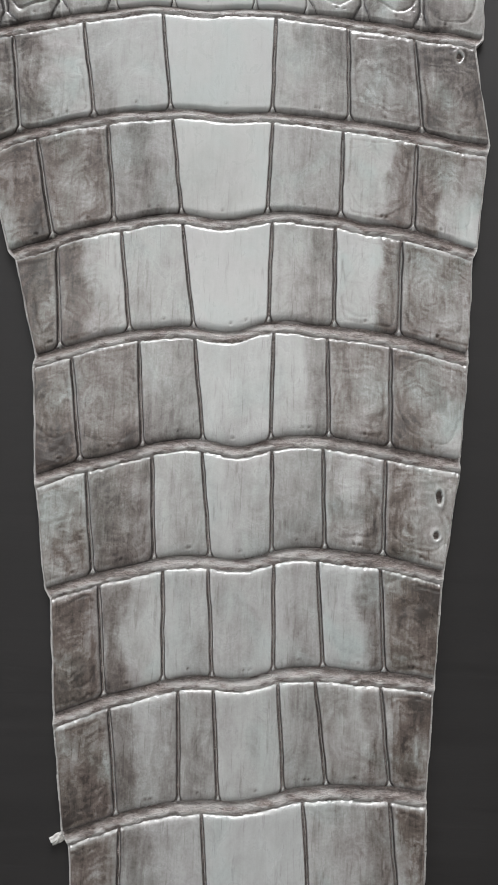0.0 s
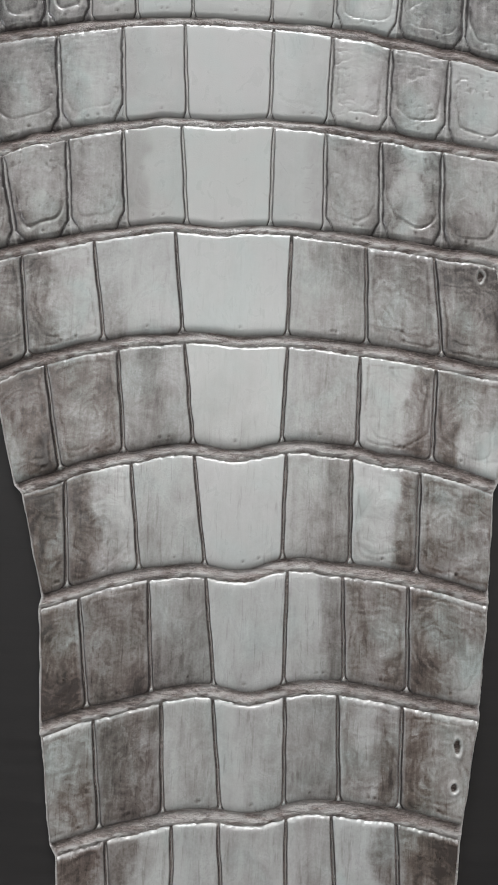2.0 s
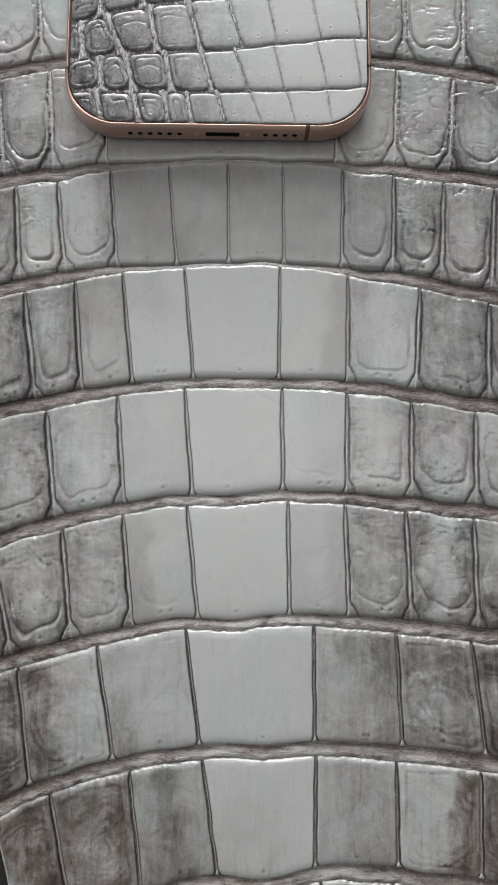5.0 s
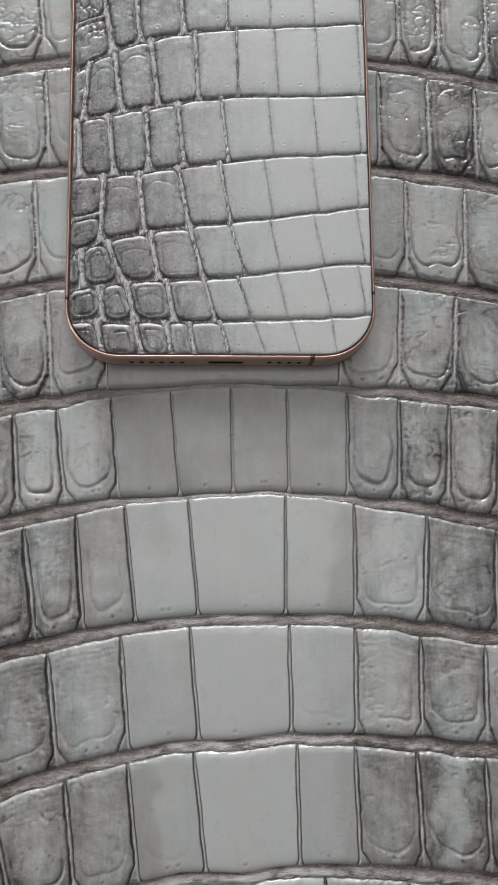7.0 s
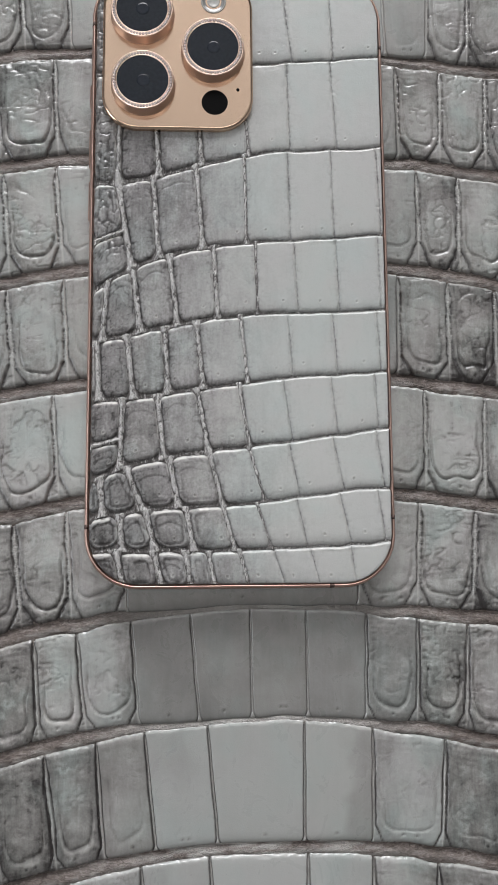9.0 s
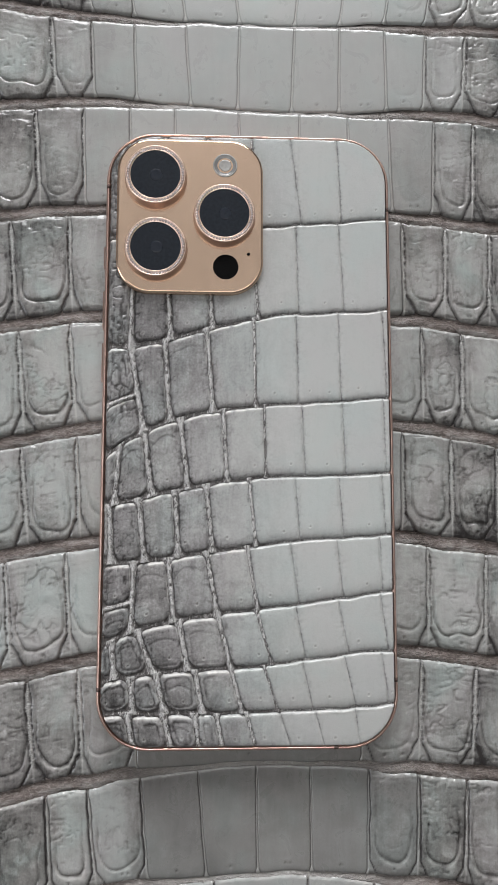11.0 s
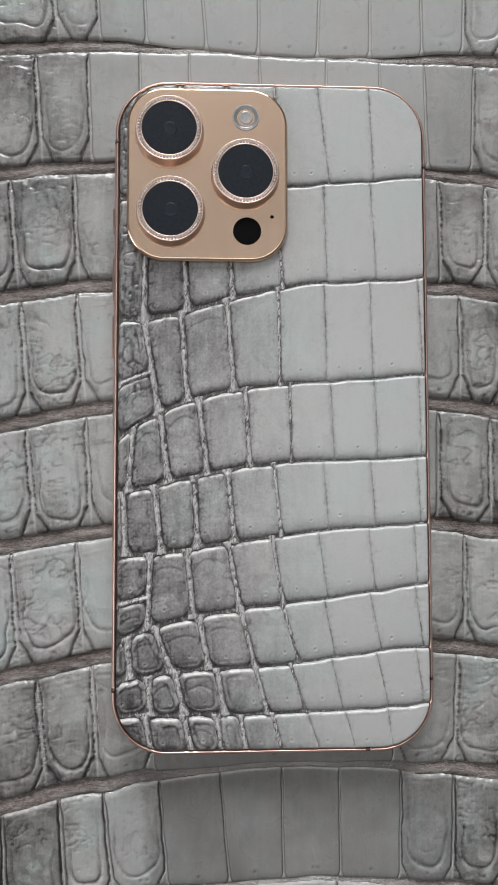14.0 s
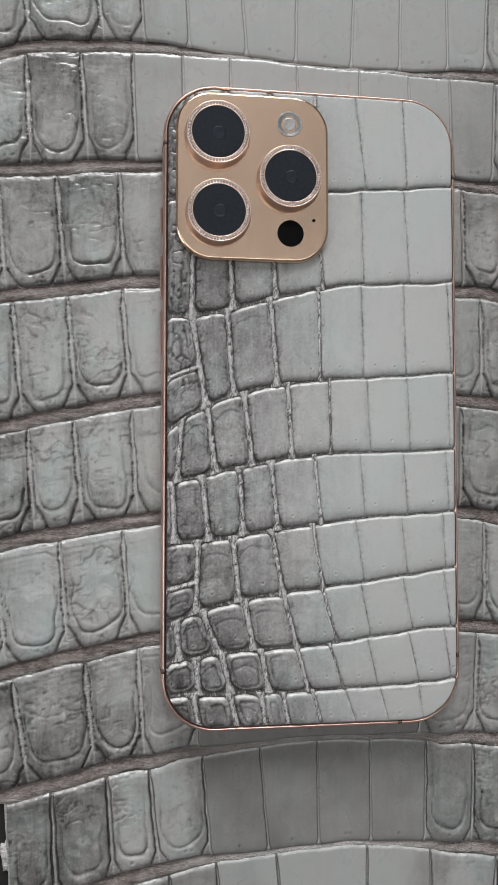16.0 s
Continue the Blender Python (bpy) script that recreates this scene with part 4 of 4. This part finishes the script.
    sheet("scale", x, y, z, CASE_SCALE, LEATHER, dye_and_shade=np.clip(st, 0, 1), flank=(0.06 + 0.5 * dark) * inner, mottle=1.0, seam=beaded, pale_glint=np.clip(pale_glint, 0, 1))


case_row(1, (-31.8, -31.5), (-22.9, -22.5), (-11.4, -11.5), (0.8, 0.9), (11.4, 14.4), (24.4, 25.6))
case_row(2, (-31.2, -31.6), (-22.4, -21.0), (-11.6, -9.8), (0.8, 2.6), (12.9, 13.6), (24.6, 26.1))
case_row(3, (-31.6, -27.9), (-22.6, -20.9), (-11.3, -9.5), (1.4, 1.9), (12.8, 13.4), (24.3, 24.9), (36.3, 37.3), split=0.45)
case_row(4, (-34.0, -35.3), (-27.6, -25.6), (-18.2, -16.0), (-6.8, -5.7), (4.1, 4.6), (14.2, 15.1), (25.2, 25.9), (36.2, 36.8))
case_row(5, (-36.4, -35.8), (-28.9, -27.2), (-19.3, -18.4), (-11.2, -9.4), (0.1, 1.9), (12.3, 13.6), (23.9, 25.1), (35.5, 36.4))
case_row(6, (-29.8, -30.4), (-21.0, -19.4), (-11.1, -8.1), (-0.4, 2.3), (11.0, 13.2), (23.3, 24.8), (34.6, 35.2), split=0.42)
case_row(7, (-35.3, -34.5), (-28.9, -24.7), (-18.1, -15.7), (-8.1, -4.6), (2.0, 6.0), (12.2, 14.8), (23.4, 26.1), (34.5, 36.4))
case_row(8, (-30.3, -29.6), (-24.0, -21.4), (-13.9, -11.8), (-4.6, -1.6), (4.0, 7.5), (13.9, 16.6), (24.8, 27.7), (34.6, 36.4))
case_row(9, (-31.0, -29.2), (-21.8, -19.6), (-13.9, -12.4), (-8.2, -6.5), (-0.6, 2.0), (8.0, 11.1), (17.1, 19.8), (27.4, 28.8))


def crease_skin():
    """The fibrous skin in the creases of the back: raised strands between the smoky scales."""
    x, y = np.meshgrid(np.concatenate([np.arange(LX0, 6, 0.17), np.arange(6, LX1, 0.5)]), np.arange(LY0, LY1, 0.2))
    near, across = np.full(x.shape, 9.0), np.full(x.shape, 9.0)
    for k, (seams, split) in CASE_SEAMS.items():
        lo, hi = crease_y(k, x), crease_y(k - 1, x)
        t = (y - lo) / (hi - lo)
        inside = (t > -0.02) & (t < 1.02)
        for top, foot in seams:
            near = np.where(inside, np.minimum(near, np.abs(x - (foot + (top - foot) * t))), near)
        across = np.minimum(across, np.abs(y - lo))
        if split:
            near = np.where(inside & (x < seams[0][1] + (seams[0][0] - seams[0][1]) * t), np.minimum(near, np.abs(t - split) * (hi - lo)), near)
    dark = 1 - smooth(-24, 19, x)
    splay = 1 + 1.1 * dark * np.exp(-across / 1.3)
    threads = 0.74 + 1.1 * (value_noise(x, y * 0.4, 0.4, 72) - 0.5) + 0.18 * np.sin(6.9 * (y + 1.5 * near) + 7 * value_noise(x * 0.3, y, 2.2, 73))
    # some strands fray out across the creases
    frayed = groove(value_noise(x + 0.4 * y, y - 0.3 * x, 1.3, 74) - 0.5, 0.09) * np.exp(-np.minimum(near, across) / 1.4) * smooth(0.4, 0.9, dark)
    strand = np.maximum(groove(near, (0.36 + 0.26 * dark) * splay) * 1.5, np.maximum(0.32 * groove(across, 0.4), 0.7 * frayed)) * threads * smooth(0.05, 0.5, dark)
    strand = np.maximum(strand, 0.5 * (1 - smooth(0.0, 0.5, dark)))
    z = BACK - 0.45 + (0.7 * groove(near, 0.6) + 0.3 * strand) * smooth(0.0, 0.3, dark) + 0.2 * (value_noise(x, y, 0.5, 77) - 0.5)
    # held down along the border
    z = np.where(corner_inside(x, y) < 0.7, np.minimum(z, BACK - 0.35), z)
    x, y = drawn_in(x, y)
    sheet("crease_skin", x, y, z, CASE_SKIN, LEATHER, "pale fibrous skin in the creases", strand=np.clip(strand, 0, 1))


crease_skin()


# camera plate with three jewelled lenses
PLATE_TOP = 10.3
CAMERA = part("camera_plate", slab(-35.9, 38.1, 3.8, 81.7, 9.3, [(0.1, BACK - 0.3), (0.0, BACK + 0.5), (0.0, PLATE_TOP - 0.6), (0.2, PLATE_TOP - 0.18), (0.6, PLATE_TOP), (0.8, PLATE_TOP + 0.003), (1.3, PLATE_TOP + 0.004), (4.0, PLATE_TOP + 0.005)], 12), PLATE, PHONE, "satin gold camera plate")


def lens(cx, cy):
    part("lens_collar", lathe(cx, cy, [(8.5, PLATE_TOP - 0.1), (8.45, PLATE_TOP + 0.4), (8.2, PLATE_TOP + 1.2), (8.15, PLATE_TOP + 2.75), (8.05, PLATE_TOP + 3.05),
                                       (7.85, PLATE_TOP + 3.1), (7.72, PLATE_TOP + 2.85), (7.0, PLATE_TOP + 2.85), (6.88, PLATE_TOP + 3.05), (6.72, PLATE_TOP + 3.05), (6.65, PLATE_TOP + 2.5)], 72), STEEL, CAMERA, "rose gold lens collar")
    part("lens_glass", lathe(cx, cy, [(6.8, PLATE_TOP + 2.4), (6.75, PLATE_TOP + 2.88), (6.65, PLATE_TOP + 2.92), (6.5, PLATE_TOP + 2.93), (6.2, PLATE_TOP + 2.932), (0.2, PLATE_TOP + 2.935)], 64), LENS, CAMERA, "glossy black lens glass")
    part("lens_element", lathe(cx + 0.2, cy - 0.2, [(1.7, PLATE_TOP + 2.95), (1.6, PLATE_TOP + 2.99), (1.0, PLATE_TOP + 3.0), (0.9, PLATE_TOP + 2.985), (0.1, PLATE_TOP + 2.985)], 40), COATED, CAMERA, "bluish coated inner lens")
    stones = 58
    for k in range(stones):
        a = 2 * math.pi * k / stones
        gem = new("gem", GEM_MESH)
        gem.parent = CAMERA
        gem.matrix_basis = pose((cx + 7.36 * math.cos(a)) / 1000, (cy + 7.36 * math.sin(a)) / 1000, (PLATE_TOP + 2.8) / 1000, 0, 0, math.degrees(a))


def gem_mesh():
    """A small round brilliant: eight-sided table, girdle and point."""
    bm = bmesh.new()
    loft(bm, [[(r * math.cos(math.pi * (k + o) / 4), r * math.sin(math.pi * (k + o) / 4), z) for k in range(8)] for r, z, o in ((0.1, -0.1, 0), (0.39, 0.2, 0), (0.39, 0.25, 0), (0.22, 0.4, 0.5))])
    me = bpy.data.meshes.new("gem")
    bm.to_mesh(me)
    bm.free()
    me.materials.append(GEM)
    return me


GEM_MESH = gem_mesh()
lens(-25.4, 70.1)
lens(-25.1, 50.05)
lens(-6.8, 59.65)
FLASH_LIGHT = part("flash", lathe(-6.6, 74.3, [(3.3, PLATE_TOP - 0.2), (3.25, PLATE_TOP + 0.1), (3.0, PLATE_TOP + 0.2), (2.7, PLATE_TOP + 0.06), (1.9, PLATE_TOP - 0.02), (0.2, PLATE_TOP - 0.02)], 40), FLASH, CAMERA, "milky flash diffuser")
part("flash_rim", lathe(-6.6, 74.3, [(3.35, PLATE_TOP + 0.02), (3.3, PLATE_TOP + 0.22), (3.05, PLATE_TOP + 0.24), (2.95, PLATE_TOP + 0.15)], 40, False), FLASH_RIM, FLASH_LIGHT)
part("flash_lens", lathe(-6.6, 74.3, [(1.75, PLATE_TOP - 0.05), (1.65, PLATE_TOP + 0.08), (1.35, PLATE_TOP + 0.1), (1.2, PLATE_TOP + 0.04), (0.1, PLATE_TOP + 0.07)], 32), FLASH_RIM, FLASH_LIGHT)
part("depth_sensor", lathe(-6.35, 45.65, [(3.5, PLATE_TOP - 0.2), (3.45, PLATE_TOP + 0.05), (3.25, PLATE_TOP + 0.1), (0.2, PLATE_TOP + 0.1)], 40), BLACK, CAMERA, "black round depth sensor")
part("microphone_hole", lathe(-0.2, 49.3, [(0.48, PLATE_TOP - 0.2), (0.45, PLATE_TOP + 0.03), (0.05, PLATE_TOP + 0.03)], 16), BLACK, CAMERA, "tiny black microphone hole")

# buttons, port, holes and antenna lines of the frame
MID = (BASE + BACK) / 2 / 1000


def side_button(name, y0, y1):
    part(name, box(PX0 / 1000 - 0.0006, y0 / 1000, MID - 0.0014, PX0 / 1000 + 0.0004, y1 / 1000, MID + 0.0014, 0.0005), ROSE, PHONE)


side_button("mute_switch", 46.0, 52.5)
side_button("volume_button", 29.0, 40.0)
side_button("volume_button", 14.5, 25.5)


def bottom_hole(x, r):
    bm = lathe(0, 0, [(r, -0.35), (r, 0.06), (r * 0.2, 0.06)], 16)
    bmesh.ops.transform(bm, matrix=pose(x / 1000, PY0 / 1000, MID, 90), verts=bm.verts)
    return bm


for x in (-22.5, -20.0, -17.5, -15.0, -12.5, -10.0, 12.0, 14.5, 17.0, 19.5):
    part("speaker_hole", bottom_hole(x, 0.65), BLACK, PHONE)
for x in (-5.6, 7.4):
    part("screw", bottom_hole(x, 0.75), STEEL, PHONE)
part("charging_port", box(-0.0036, PY0 / 1000 - 0.00006, MID - 0.0013, 0.0056, PY0 / 1000 + 0.0005, MID + 0.0013, 0.0004), BLACK, PHONE, "dark slot of the charging port")
FRAME_PROFILE = [(0.0, BASE + 1.2), (0.0, BACK - 1.3), (0.15, BACK - 0.6), (0.4, BACK - 0.15), (0.62, BACK + 0.03), (0.8, BACK + 0.01)]


def antenna_line(side, at, width=1.1):
    """A thin resin strip let into the metal frame, which it follows up and over the rim."""
    outer = [(inset - 0.035, z + 0.02) for inset, z in FRAME_PROFILE]
    inner = [(inset + 0.3, z - 0.2) for inset, z in FRAME_PROFILE]
    bm = bmesh.new()
    rings = []
    for a in (at, at + width):
        ring = []
        for inset, z in outer + inner[::-1]:
            x, y = {"foot": (a, PY0 + inset), "left": (PX0 + inset, a), "right": (PX1 - inset, a)}[side]
            ring.append((x, y, z))
        rings.append(ring)
    loft(bm, rings)
    bmesh.ops.recalc_face_normals(bm, faces=bm.faces)
    part("antenna_line", bm, BAND, PHONE)


antenna_line("foot", 22.0)
for side, at in (("left", 68.0), ("right", 63.0), ("left", -66.0), ("right", -64.0)):
    antenna_line(side, at)


# ---- loose white flesh left on the cut edge ----
def edge_flap(x, y, w, h, turn, seed):
    u, v = np.meshgrid(np.linspace(-1, 1, 14), np.linspace(-1, 1, 14))
    r = 0.75 + 0.5 * value_noise(u * 3, v * 3, 1.1, seed)
    a = radians(turn)
    px, py = u * w * r / 2, v * h * r / 2
    z = -0.9 + 0.8 * np.exp(-(u ** 2 + v ** 2)) + 0.8 * (value_noise(u * 2, v * 2, 0.7, seed + 2) - 0.5)
    edge = np.maximum(np.abs(u), np.abs(v)) > 0.98
    z = np.where(edge, TOP + 0.02, z)
    sheet("flesh_scrap", x + px * math.cos(a) - py * math.sin(a), y + px * math.sin(a) + py * math.cos(a), z, FLESH, HIDE, "ragged white scrap of flesh on the cut edge")


edge_flap(-20.6, -421.7, 3.6, 2.2, 35, 1)
edge_flap(-22.8, -386.9, 1.8, 1.8, 10, 4)
edge_flap(-76.6, -112.1, 3.0, 7.0, 5, 7)
